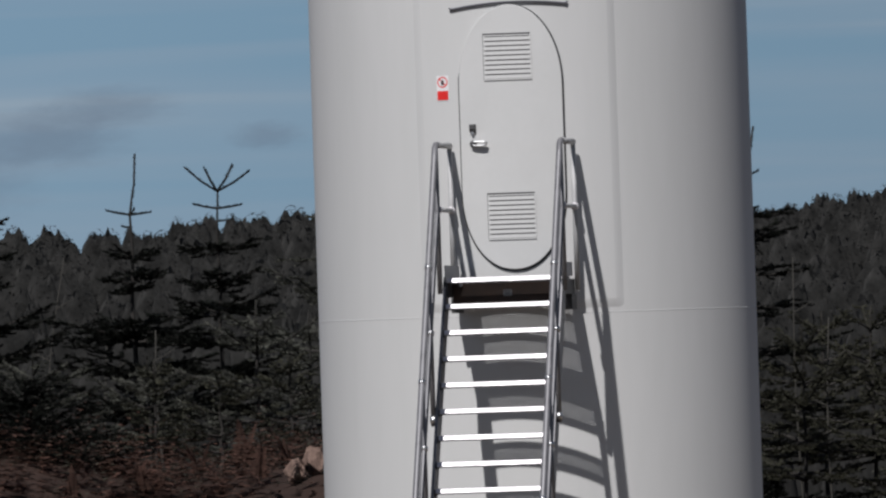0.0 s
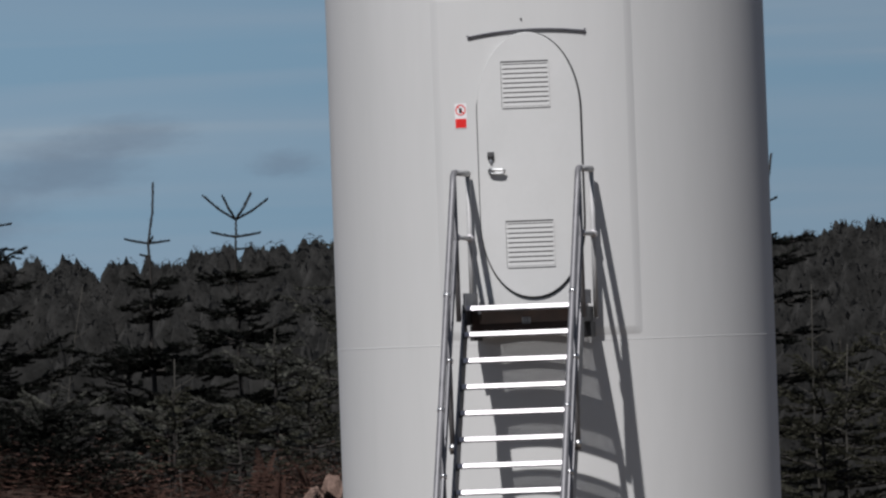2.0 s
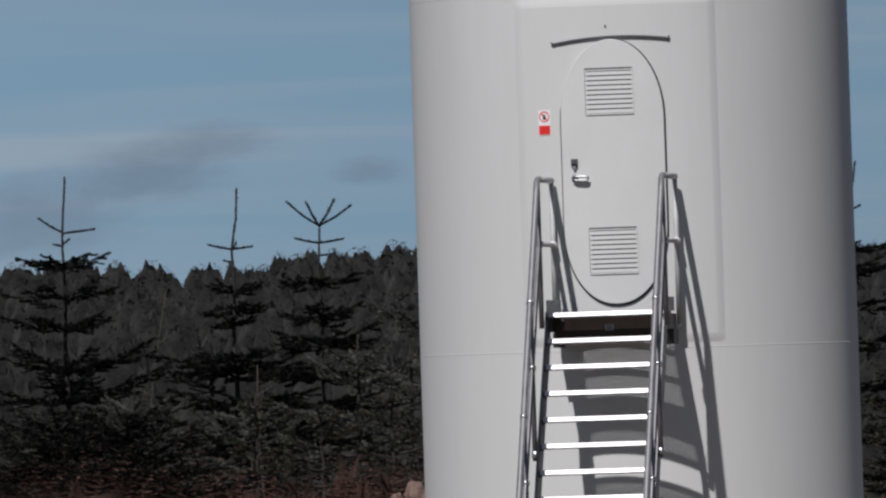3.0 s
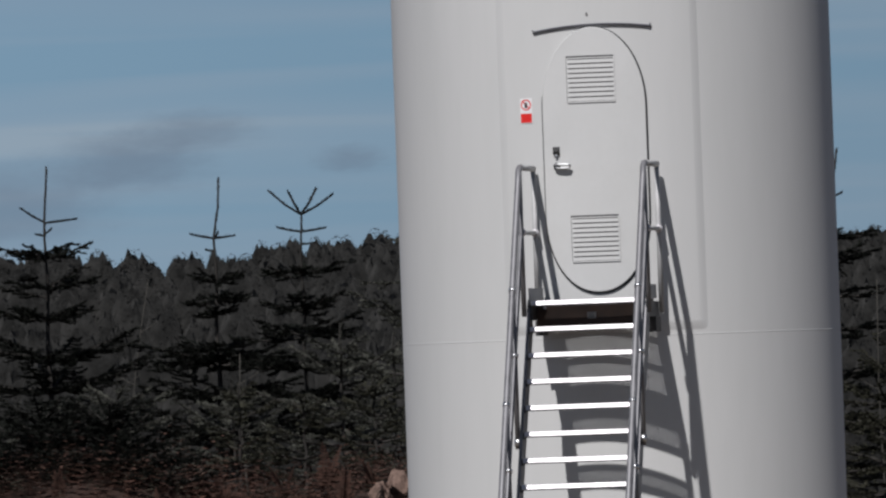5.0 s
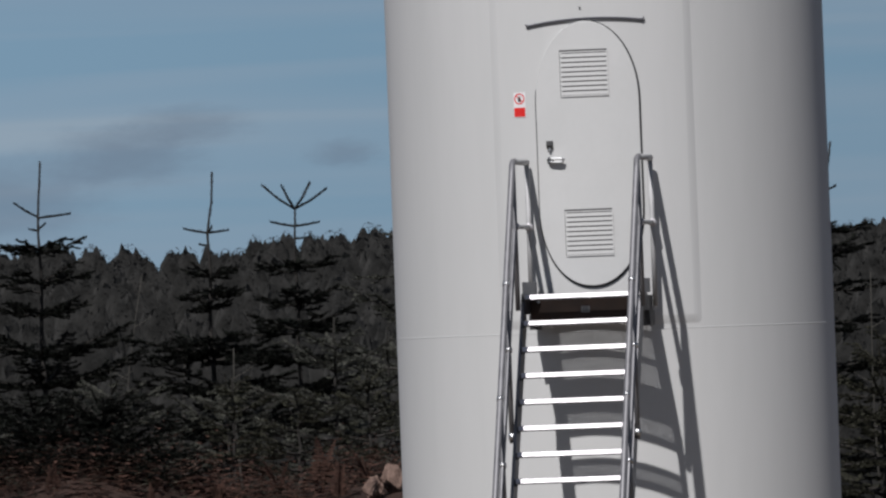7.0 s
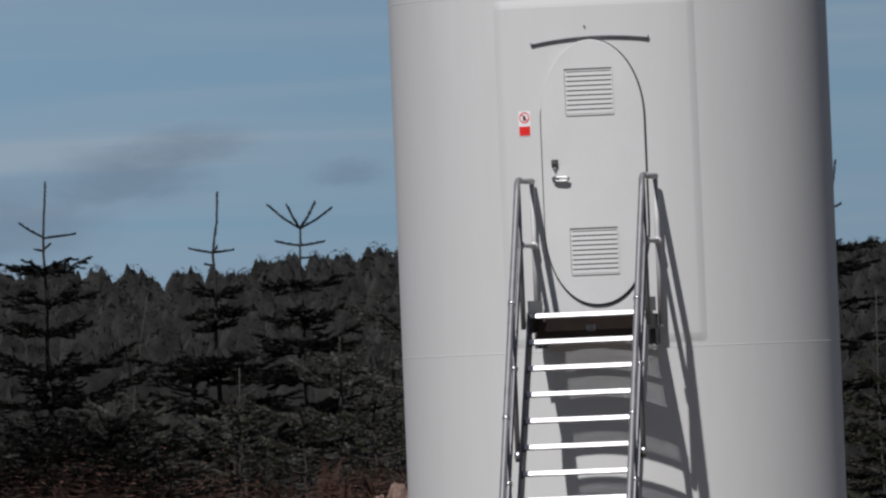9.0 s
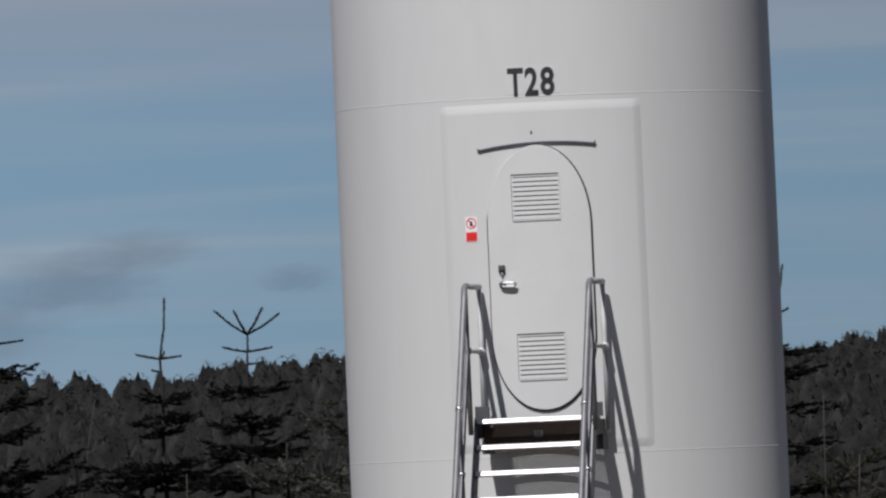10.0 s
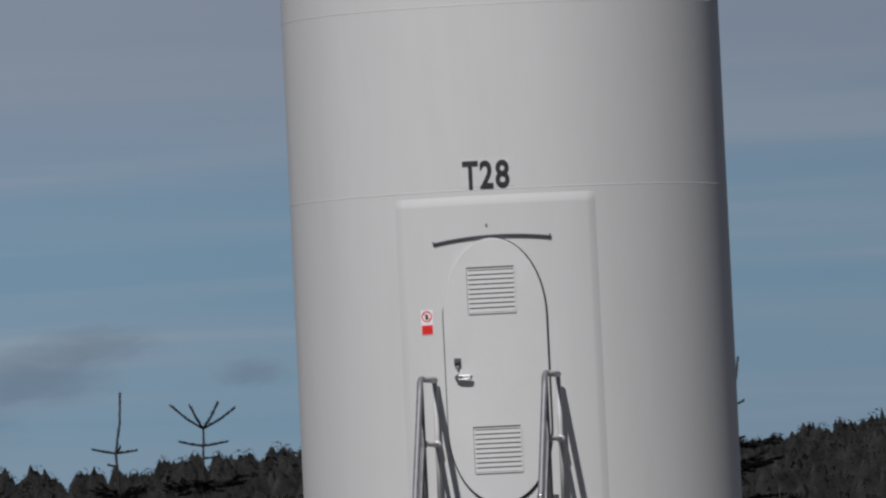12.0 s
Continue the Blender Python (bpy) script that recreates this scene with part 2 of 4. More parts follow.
def radius_at(z):
    return 1.744 - 0.0003 * z


def on_tower(lateral, z, proud=0.0):
    """A place on the tower's shell; lateral: metres along the shell to the right of the door's middle."""
    a = lateral / R - DOOR_TURN
    r = radius_at(z) + proud
    return Vector((r * math.sin(a), -r * math.cos(a), z))


def wrapped(bm):
    """Lays a flat mesh (x along the shell, y up, z outward) on the tower, cut into strips where it is wide enough to bend."""
    low, high = min(v.co.x for v in bm.verts), max(v.co.x for v in bm.verts)
    if 0.09 < high - low < 1.0:
        cuts = int((high - low) / 0.03)
        for k in range(1, cuts):
            bmesh.ops.bisect_plane(bm, geom=bm.faces[:] + bm.edges[:] + bm.verts[:], plane_co=(low + (high - low) * k / cuts, 0, 0), plane_no=(1, 0, 0))
    for v in bm.verts:
        v.co = on_tower(v.co.x, v.co.y, v.co.z)
    return bm


tower = thing("wind_turbine_tower", pose(AXIS, 0, 0), "light grey painted steel turbine tower with welded seams", "tower")
SEAMS = [-0.1, 2.04, 4.842, 6.29, 9.1, 11.9, 14.7, 17.5, 20.3, 23.1, 25.9, 28.7]
for z0, z1 in zip(SEAMS, SEAMS[1:]):
    bm = bmesh.new()
    rings = []
    for z in (z0, z1):
        rings.append([bm.verts.new((radius_at(z) * math.sin(2 * math.pi * k / 160), -radius_at(z) * math.cos(2 * math.pi * k / 160), z)) for k in range(160)])
    for a, b in zip(rings, rings[1:]):
        for k in range(160):
            bm.faces.new((a[k], a[(k + 1) % 160], b[(k + 1) % 160], b[k]))
    if z1 == SEAMS[-1]:
        bm.faces.new([bm.verts.new(v.co) for v in rings[-1]])
    can = part("shell_ring", bm, TOWER_PAINT, tower, smooth=True)
for z in SEAMS[1:-1]:
    bm = bmesh.new()
    rr = radius_at(z)
    wide, proud = (0.005, 0.0005)
    rings = [[bm.verts.new(((rr + p) * math.sin(2 * math.pi * k / 160), -(rr + p) * math.cos(2 * math.pi * k / 160), z + dz + 0.0012 * math.sin(k * 2.4))) for k in range(160)] for dz, p in ((-wide, -0.008), (-wide, 0.0), (-wide * 0.4, proud), (wide * 0.4, proud), (wide, 0.0), (wide, -0.008))]
    for a, b in zip(rings, rings[1:]):
        for k in range(160):
            bm.faces.new((a[k], a[(k + 1) % 160], b[(k + 1) % 160], b[k]))
    part("weld_seam", bm, SEAM_PAINT, tower, "raised painted weld bead", smooth=True)


# the thick door plate let into the second ring
def panel_mesh():
    bm = bmesh.new()
    x0, x1, z0, z1, rim, proud = -0.80, 0.865, 2.058, 4.815, 0.085, 0.014
    xs = [x0, x0 + rim * 0.5, x0 + rim, x0 + rim + 0.006] + [x0 + rim + (x1 - x0 - 2 * rim) * k / 40 for k in range(1, 40)] + [x1 - rim - 0.006, x1 - rim, x1 - rim * 0.5, x1]
    zs = [z0, z0 + rim * 0.5, z0 + rim, z0 + rim + 0.006] + [z0 + rim + (z1 - z0 - 2 * rim) * k / 6 for k in range(1, 6)] + [z1 - rim - 0.006, z1 - rim, z1 - rim * 0.5, z1]

    def lift(x, z):
        d = min(x - x0, x1 - x, z - z0, z1 - z) / rim
        d = max(0.0, min(1.0, d))
        return -0.004 + (proud + 0.004) * d * d * (3 - 2 * d)
    grid = [[bm.verts.new((x, z, lift(x, z))) for x in xs] for z in zs]
    for i in range(len(zs) - 1):
        for j in range(len(xs) - 1):
            bm.faces.new((grid[i][j], grid[i][j + 1], grid[i + 1][j + 1], grid[i + 1][j]))
    return wrapped(bm)


part("door_plate", panel_mesh(), TOWER_PAINT, tower, "raised thick steel plate round the door", smooth=True)
PLATE = 0.014


def oval(half, z0, z1, rise, n=28):
    """The door's outline: straight sides, rounded ends."""
    pts = []
    for k in range(n + 1):
        a = math.pi * k / n
        pts.append((half * math.copysign(abs(math.cos(a)) ** 1.0, math.cos(a)), z1 - rise + rise * math.sin(a)))
    for k in range(n + 1):
        a = math.pi + math.pi * k / n
        pts.append((half * math.copysign(abs(math.cos(a)) ** 0.95, math.cos(a)), z0 + rise + rise * -abs(math.sin(a)) ** 0.95))
    return pts


def filled(loops, caps):
    """Bands between outlines (x, z, proud), the last one filled in strips so that it can bend."""
    bm = bmesh.new()
    rings = [[bm.verts.new(p) for p in loop] for loop in loops]
    n = len(rings[0])
    for a, b in zip(rings, rings[1:]):
        for k in range(n):
            bm.faces.new((a[k], a[(k + 1) % n], b[(k + 1) % n], b[k]))
    if caps:
        bm.faces.new(rings[-1])
    bmesh.ops.recalc_face_normals(bm, faces=bm.faces[:])
    return bm


door = thing("tower_door", pose(AXIS, 0, 0), "oval light grey steel service door with louvred vents, closed", "door")
outline = oval(0.399, 2.394, 4.461, 0.62)
inner = oval(0.394, 2.399, 4.456, 0.616)
part("door_leaf", wrapped(filled([[(x, z, PLATE - 0.01) for x, z in outline], [(x, z, PLATE + 0.022) for x, z in outline], [(x, z, PLATE + 0.028) for x, z in inner]], True)), DOOR_PAINT, door)
ring_out = [(x + 0.009 if x > 0 else x * (0.985 if z > 3.93 else 1.014), z - 0.002) for x, z in oval(0.406, 2.384, 4.467, 0.626)]
ring_in = oval(0.397, 2.396, 4.459, 0.618)
part("rubber_gasket", wrapped(filled([[(x, z, PLATE - 0.006) for x, z in ring_out], [(x, z, PLATE + 0.004) for x, z in ring_out], [(x, z, PLATE + 0.004) for x, z in ring_in]], False)), RUBBER, door, "thin black rubber door gasket")
FACE = PLATE + 0.028


def vent(z0, z1, mid):
    frame_bm = bmesh.new()
    half = 0.182
    for a, b, c, d in ((-half, half, z1 - 0.010, z1), (-half, half, z0, z0 + 0.010), (-half, -half + 0.010, z0 + 0.010, z1 - 0.010), (half - 0.010, half, z0 + 0.010, z1 - 0.010)):
        box(mid + a, mid + b, c, d, FACE - 0.004, FACE + 0.008, bm=frame_bm)
    louvre = part("louvre_vent", wrapped(frame_bm), DOOR_PAINT, door, "white louvred vent in the door")
    # black sheets stand for the shade in the slits and along the vent's edge
    part("vent_backing", wrapped(box(mid - half + 0.01, mid + half - 0.01, z0 + 0.01, z1 - 0.01, FACE - 0.003, FACE + 0.0015)), RUBBER, louvre, "black sheet that stands for the shade behind the slats")
    part("vent_gap", wrapped(box(mid - half - 0.005, mid + half - 0.004, z0 + 0.004, z1 + 0.012, FACE - 0.003, FACE + 0.001)), RUBBER, louvre, "black edge that stands for the shade line round the vent")
    pitch = (z1 - z0 - 0.02) / 9
    for k in range(9):
        bm = bmesh.new()
        za = z0 + 0.010 + pitch * k
        # each slat slopes outward and down, and leaves a dark slit over the next one
        prof = [(FACE + 0.0080, za + 0.0005), (FACE + 0.0100, za + 0.003), (FACE + 0.0082, za + pitch - 0.0072), (FACE + 0.0050, za + pitch - 0.0072)]
        for x in (mid - half + 0.006, mid, mid + half - 0.006):
            for p, z in prof:
                bm.verts.new((x, z, p))
        bm.verts.ensure_lookup_table()
        for i in (0, 4):
            for j in range(4):
                bm.faces.new([bm.verts[q] for q in (i + j, i + (j + 1) % 4, i + 4 + (j + 1) % 4, i + 4 + j)])
        bm.faces.new([bm.verts[q] for q in (3, 2, 1, 0)])
        bm.faces.new([bm.verts[q] for q in (8, 9, 10, 11)])
        bmesh.ops.recalc_face_normals(bm, faces=bm.faces[:])
        part("slat", wrapped(bm), DOOR_PAINT, louvre)


vent(3.872, 4.226, -0.012)
vent(2.628, 2.982, -0.016)

# lever handle and lock
hx, hz = -0.252, 3.385
handle = part("lever_handle", wrapped(tube([(hx - 0.05, hz + 0.010, FACE + 0.0), (hx - 0.052, hz + 0.012, FACE + 0.030), (hx - 0.03, hz + 0.012, FACE + 0.040), (hx + 0.045, hz + 0.010, FACE + 0.040), (hx + 0.066, hz + 0.002, FACE + 0.038), (hx + 0.06, hz - 0.016, FACE + 0.038), (hx + 0.03, hz - 0.02, FACE + 0.038), (hx - 0.03, hz - 0.018, FACE + 0.034), (hx - 0.055, hz - 0.004, FACE + 0.030)], 0.0085, 10)), COLLAR_METAL, door, "chrome looped lever handle", smooth=True)
part("handle_rose", wrapped(tube([(hx - 0.045, hz, FACE - 0.002), (hx - 0.045, hz, FACE + 0.012)], 0.026, 20)), DARK_STEEL, handle, "dark round handle plate")
lock = part("lock_cover", wrapped(extruded([(3.535, FACE), (3.535, FACE + 0.03), (3.50, FACE + 0.034), (3.474, FACE + 0.02), (3.468, FACE)], -0.318, -0.272)), DARK_STEEL, door, "dark tapered lock cover")
part("key_cylinder", wrapped(tube([(-0.295, 3.468, FACE), (-0.295, 3.468, FACE + 0.026)], 0.011, 14)), COLLAR_METAL, lock, "bright key cylinder")

# drip strip over the door
drip = thing("drip_strip", pose(AXIS, 0, 0), "dark grey bowed rubber drip strip above the door", "drip strip")
bm = bmesh.new()
pts = []
for k in range(31):
    s = -1 + 2 * k / 30
    pts.append((0.005 + 0.452 * s, 4.475 - 0.034 * s * s + 0.009 * s, PLATE + 0.024))
rings = []
for x, z, p in pts:
    rings.append([bm.verts.new((x, z + dz, p + dp)) for dp, dz in ((-0.03, -0.004), (-0.008, -0.005), (-0.005, -0.002), (-0.005, 0.009), (-0.009, 0.012), (-0.03, 0.012))])
for a, b in zip(rings, rings[1:]):
    for k in range(6):
        bm.faces.new((a[k], a[(k + 1) % 6], b[(k + 1) % 6], b[k]))
bm.faces.new(rings[0][::-1])
bm.faces.new(rings[-1])
bmesh.ops.recalc_face_normals(bm, faces=bm.faces[:])
strip = part("strip", wrapped(bm), EAVE_GREY, drip)
part("end_hook", wrapped(tube([(0.440, 4.453, PLATE + 0.018), (0.455, 4.458, PLATE + 0.018), (0.460, 4.474, PLATE + 0.016)], 0.007, 8)), EAVE_GREY, strip)
part("end_hook", wrapped(tube([(-0.43, 4.439, PLATE + 0.018), (-0.45, 4.440, PLATE + 0.018), (-0.459, 4.450, PLATE + 0.016)], 0.007, 8)), EAVE_GREY, strip)
stud = tagged(part("plate_stud", wrapped(tube([(-0.03, 4.566, PLATE - 0.004), (-0.03, 4.566, PLATE + 0.012)], 0.007, 12)), DARK_STEEL, None), "small dark stud on the door plate", "stud")
stud.matrix_basis = pose(AXIS, 0, 0)

# tower marking
marking = thing("tower_number", pose(AXIS, 0, 0), "black tower marking T28 on a pale label", "lettering")
part("label_film", wrapped(filled([[(-0.215, 4.862, 0.0), (0.205, 4.862, 0.0), (0.205, 5.085, 0.0), (-0.215, 5.085, 0.0)], [(-0.215, 4.862, 0.0015), (0.205, 4.862, 0.0015), (0.205, 5.085, 0.0015), (-0.215, 5.085, 0.0015)]], True)), LABEL_WHITE, marking, "slightly paler label film")


def letter_mesh(text, x, z, width, height, lift):
    curve = bpy.data.curves.new("letters", "FONT")
    curve.body, curve.size, curve.offset, curve.extrude, curve.resolution_u = text, 1.0, 0.030, 0.01, 6
    temp = new("letters", curve)
    me = bpy.data.meshes.new_from_object(temp.evaluated_get(bpy.context.evaluated_depsgraph_get()))
    bpy.data.objects.remove(temp)
    bm = bmesh.new()
    bm.from_mesh(me)
    xs, ys = [v.co.x for v in bm.verts], [v.co.y for v in bm.verts]
    x0, x1, y0, y1 = min(xs), max(xs), min(ys), max(ys)
    for v in bm.verts:
        v.co = Vector((x + (v.co.x - x0) / (x1 - x0) * width, z + (v.co.y - y0) / (y1 - y0) * height, lift + (0.002 if v.co.z > 0 else 0.0)))
    return wrapped(bm)


for text, x, width in (("T", -0.200, 0.126), ("2", -0.064, 0.105), ("8", 0.058, 0.110)):
    part("letter", letter_mesh(text, x, 4.846, width, 0.222, 0.0015), BLACK_INK, marking)

# warning sign
sign = thing("warning_sign", pose(AXIS, 0, 0), "small white and red no-entry warning sign beside the door", "sign")
SX = -0.540
part("sign_plate", wrapped(box(SX - 0.049, SX + 0.049, 3.730, 3.925, PLATE, PLATE + 0.003)), SIGN_WHITE, sign)
bm = bmesh.new()
for k in range(32):
    for r in (0.043, 0.034):
        bm.verts.new((SX + r * math.cos(2 * math.pi * k / 32), 3.874 + r * math.sin(2 * math.pi * k / 32), PLATE + 0.0042))
bm.verts.ensure_lookup_table()
for k in range(32):
    a, b = 2 * k, 2 * ((k + 1) % 32)
    bm.faces.new([bm.verts[q] for q in (a, b, b + 1, a + 1)])
box(SX - 0.004, SX + 0.004, 3.84, 3.908, PLATE + 0.0036, PLATE + 0.0044, bm=bm)
for v in bm.verts[64:]:
    dx, dz = v.co.x - SX, v.co.y - 3.874
    v.co.x, v.co.y = SX + 0.7071 * dx - 0.7071 * dz, 3.874 + 0.7071 * dx + 0.7071 * dz
part("red_ring", wrapped(bm), SIGN_RED, sign, "red ring with a slanting bar")
bm = box(SX - 0.011, SX + 0.010, 3.852, 3.876, PLATE + 0.0044, PLATE + 0.0056)
for k in range(4):
    box(SX - 0.011 + 0.0056 * k, SX - 0.0068 + 0.0056 * k, 3.876, 3.888 + (0.004 if k in (1, 2) else 0), PLATE + 0.0044, PLATE + 0.0056, bm=bm)
part("pictogram", wrapped(bm), BLACK_INK, sign, "small dark palm pictogram")
red = part("red_panel", wrapped(box(SX - 0.046, SX + 0.046, 3.735, 3.806, PLATE + 0.003, PLATE + 0.0045)), SIGN_RED, sign, "red text panel")

# ---- the steel stairs ----
FOOT = -0.876
stairs = thing("access_stairs", Matrix.Translation((AXIS - R * math.sin(DOOR_TURN), -R * math.cos(DOOR_TURN), 0)) @ pose(0, 0, 0, 0, 0, -7.1), "galvanised steel access stairs with bright aluminium treads and tube handrails", "stairs")
LAND_Z, LAND_D, RISE, RUN, STEPS = 2.338, 0.856, 0.2009, 0.134, 15


def nosing_profile(front, top, thick):
    """Nosing bar with a sloping front and eased edges."""
    return [(front + 0.002, top - thick), (front, top - thick + 0.003), (front + 0.0155, top - 0.004), (front + 0.020, top), (front + 0.034, top), (front + 0.034, top - 0.006), (front + 0.026, top - 0.006), (front + 0.012, top - thick)]


def grating_mesh(y0, y1, top, x0, x1):
    """Bearing bars across, thin cross bars along."""
    bm = bmesh.new()
    count = max(2, int(round((y1 - y0) / 0.0125)))
    for k in range(1, count):
        y = y0 + (y1 - y0) * k / count
        box(x0, x1, y - 0.0007, y + 0.0007, top - 0.0112, top - 0.001, bm=bm)
    for k in range(1, 26):
        x = x0 + (x1 - x0) * k / 26
        box(x - 0.002, x + 0.002, y0, y1, top - 0.007, top - 0.002, bm=bm)
    return bm


def add_tread(name, front, top, depth, bright, x0=-0.4355, x1=0.417):
    if bright:
        tread = part(name, extruded(nosing_profile(front, top, 0.035), x0, x1), TREAD_METAL, stairs, "open grating step with a bright aluminium nosing")
        y0 = front + 0.034
    else:
        tread = part(name, box(x0, x1, front, front + 0.005, top - 0.045, top), GALVANISED, stairs, "open steel grating plank")
        y0 = front + 0.005
    part("back_bar", box(x0, x1, front + depth - 0.005, front + depth, top - 0.045, top), GALVANISED, tread)
    part("grating", grating_mesh(y0, front + depth - 0.005, top, x0, x1), GALVANISED, tread, "open steel grating")
    return tread


# landing: grating planks, side kick plates, frame below
add_tread("landing_nosing", -LAND_D, LAND_Z, 0.16, True)
for k in range(4):
    add_tread("landing_plank", -LAND_D + 0.165 + 0.168 * k, LAND_Z, 0.162, False)
for side in (-1, 1):
    x = 0.436 if side > 0 else -0.452
    part("kick_plate", box(min(x - 0.006, x + 0.006), x + 0.006, -LAND_D + 0.03, -0.03, LAND_Z - 0.01, LAND_Z + 0.10, 0.002), PALE_STEEL, stairs, "plain grey kick plate")
    part("landing_beam", box(x - 0.018, x + 0.018, -LAND_D + 0.03, -0.012, LAND_Z - 0.15, LAND_Z - 0.032, 0.004), DARK_STEEL, stairs, "dark steel side beam")
    part("wall_bracket", box(x - 0.03, x + 0.03, -0.31, -0.012, LAND_Z - 0.27, LAND_Z - 0.151, 0.004), DARK_STEEL, stairs, "dark steel bracket on the tower")
beam = part("cross_beam", box(-0.433, 0.417, -0.58, -0.54, LAND_Z - 0.20, LAND_Z - 0.034, 0.004), RUSTY, stairs, "rust-brown cross beam under the landing")
plate_ob = part("data_plate", box(-0.035, 0.03, -0.586, -0.580, LAND_Z - 0.15, LAND_Z - 0.10), PLATE_GREY, beam, "small grey data plate")
for k in range(3):
    part("print_line", box(-0.026, 0.02, -0.5875, -0.5862, LAND_Z - 0.112 - 0.014 * k, LAND_Z - 0.107 - 0.014 * k), BLACK_INK, plate_ob)
for sx in (-0.37, 0.47):
    part("bolt", tube([(sx * 0.98, -0.59 if abs(sx) < 0.41 else -LAND_D + 0.02, LAND_Z - 0.055), (sx * 0.98, -0.61 if abs(sx) < 0.41 else -LAND_D, LAND_Z - 0.055)], 0.013, 6), COLLAR_METAL, beam)


# stringers and treads
def along(s):
    """Depth and height of the stairs' nosing line, s steps below the landing."""
    return -LAND_D - RUN * s, LAND_Z - RISE * s


for side in (-1, 1):
    x0, x1 = (0.436, 0.458) if side > 0 else (-0.472, -0.450)
    y0, z0 = along(-0.35)
    y1, z1 = along(STEPS + 0.6)
    prof = [(y0 + 0.03, z0 - 0.06), (y0 + 0.12, z0 - 0.16), (y0 + 0.12, z0 - 0.30), (y1 + 0.12, max(FOOT, z1 - 0.13)), (y1 - 0.02, FOOT), (y1 - 0.04, z1 + 0.02)]
    part("stringer", extruded(prof, x0, x1), GALVANISED, stairs, "grey side stringer plate")
for k in range(1, STEPS + 1):
    y, z = along(k)
    add_tread("tread", y, z, 0.134, True)
    for side in (-1, 1):
        xa, xb = (0.4175, 0.4355) if side > 0 else (-0.4495, -0.436)
        part("tread_bracket", box(xa, xb, y + 0.008, y + 0.128, z - 0.056, z - 0.008, 0.002), DARK_STEEL, stairs, "dark bolted tread bracket")

# handrails
TOP, MID = 1.035, 0.532
post_steps = [0.0, 4.75, 9.1, 13.6]
for side in (-1, 1):
    x = 0.478 if side > 0 else -0.492

    def collar(y, z, lead, radius=0.029, length=0.030, mat=COLLAR_METAL):
        d = Vector(lead).normalized() * length / 2
        part("clamp_collar", tube([Vector((x, y, z)) - d, Vector((x, y, z)) + d], radius, 14), mat, stairs, "bright clamp collar", smooth=True)
    y1, z1 = along(STEPS + 0.1)
    part("landing_rail", tube([(x, -0.02, LAND_Z + TOP), (x, -LAND_D + 0.10, LAND_Z + TOP)], 0.0245, 14), PALE_STEEL, stairs, "pale tube rail along the landing", smooth=True)
    rail = [(x, -LAND_D + 0.10, LAND_Z + TOP), (x, -LAND_D + 0.03, LAND_Z + TOP - 0.004), (x, -LAND_D - 0.03, LAND_Z + TOP - 0.03)]
    rail += [(x, y, z + TOP) for y, z in (along(0.5), along(5), along(10), along(STEPS))] + [(x, y1 - 0.05, z1 + TOP - 0.10), (x, y1 - 0.02, z1 + TOP - 0.17)]
    part("handrail", tube(rail, 0.0245, 14), GALVANISED, stairs, "galvanised tube handrail", smooth=True)
    part("landing_mid_rail", tube([(x, -0.02, LAND_Z + MID), (x, -LAND_D + 0.02, LAND_Z + MID)], 0.0185, 12), PALE_STEEL, stairs, "pale tube mid rail along the landing", smooth=True)
    mid_rail = [(x, -LAND_D + 0.02, LAND_Z + MID)] + [(x, y, z + MID) for y, z in (along(0.3), along(4), along(8), along(STEPS))]
    part("mid_rail", tube(mid_rail, 0.0185, 12), GALVANISED, stairs, "galvanised tube mid rail", smooth=True)
    posts = [(-0.035, LAND_Z)] + [along(s) for s in post_steps]
    for i, (y, z) in enumerate(posts):
        low = LAND_Z - 0.12 if i < 2 else z - 0.18
        part("rail_post", tube([(x, y, low), (x, y, z + TOP - 0.01)], 0.020, 12), PALE_STEEL if i == 0 else GALVANISED, stairs, smooth=True)
        lead = (0, 1, 0) if i < 2 else (0, -RUN, -RISE)
        if i < 2:
            collar(y + 0.035 * i, z + MID, lead, 0.031, 0.07, TREAD_METAL)
        else:
            collar(y, z + MID, lead)
        if i > 1:
            collar(y, z + TOP, lead, 0.029)
        if i > 1:
            collar(y, low + 0.05, (0, 0, 1), 0.027, 0.05)
pad = tagged(new("stair_footing", mesh_of(box(-0.75, 0.75, -LAND_D - RUN * 17.6, -LAND_D - RUN * 14.6, FOOT - 0.35, FOOT + 0.004, 0.02), CONCRETE)), "grey concrete footing slab under the stairs", "slab")
pad.matrix_basis = stairs.matrix_basis.copy()

# ---- ground ----
def ground_z(x, y):
    """Level pad round the tower, a bank behind it, then a long dip up to the far wood."""
    def step(a, b, v):
        t = max(0.0, min(1.0, (v - a) / (b - a)))
        return t * t * (3 - 2 * t)
    z = FOOT - 0.01
    if y < -30:
        z += 1.15 * (1 - step(-75, -30, y))
    bank = step(4.0, 12.0, y) * (1.74 + 0.22 * math.sin(x * 0.9 + 1.1) + 0.1 * math.sin(x * 2.3))
    bank *= 1 - 0.55 * step(0.8, 2.6, x)
    bank *= 1 - 0.45 * step(-4.6, -7.0, x) * step(-4.6, -7.0, x)
    z += bank
    z -= 2.1 * step(15, 34, y)
    z -= 8.0 * step(34, 170, y)
    z += 5.5 * step(260, 520, y) + 6.0 * step(520, 1400, y)
    rough = noise.noise(Vector((x * 0.5, y * 0.5, 0))) * 0.12 + noise.noise(Vector((x * 1.7, y * 1.7, 3))) * 0.05
    return z + rough * step(8, 13, math.hypot(x, y + 6)) * (1 if y > -40 else 0.4)


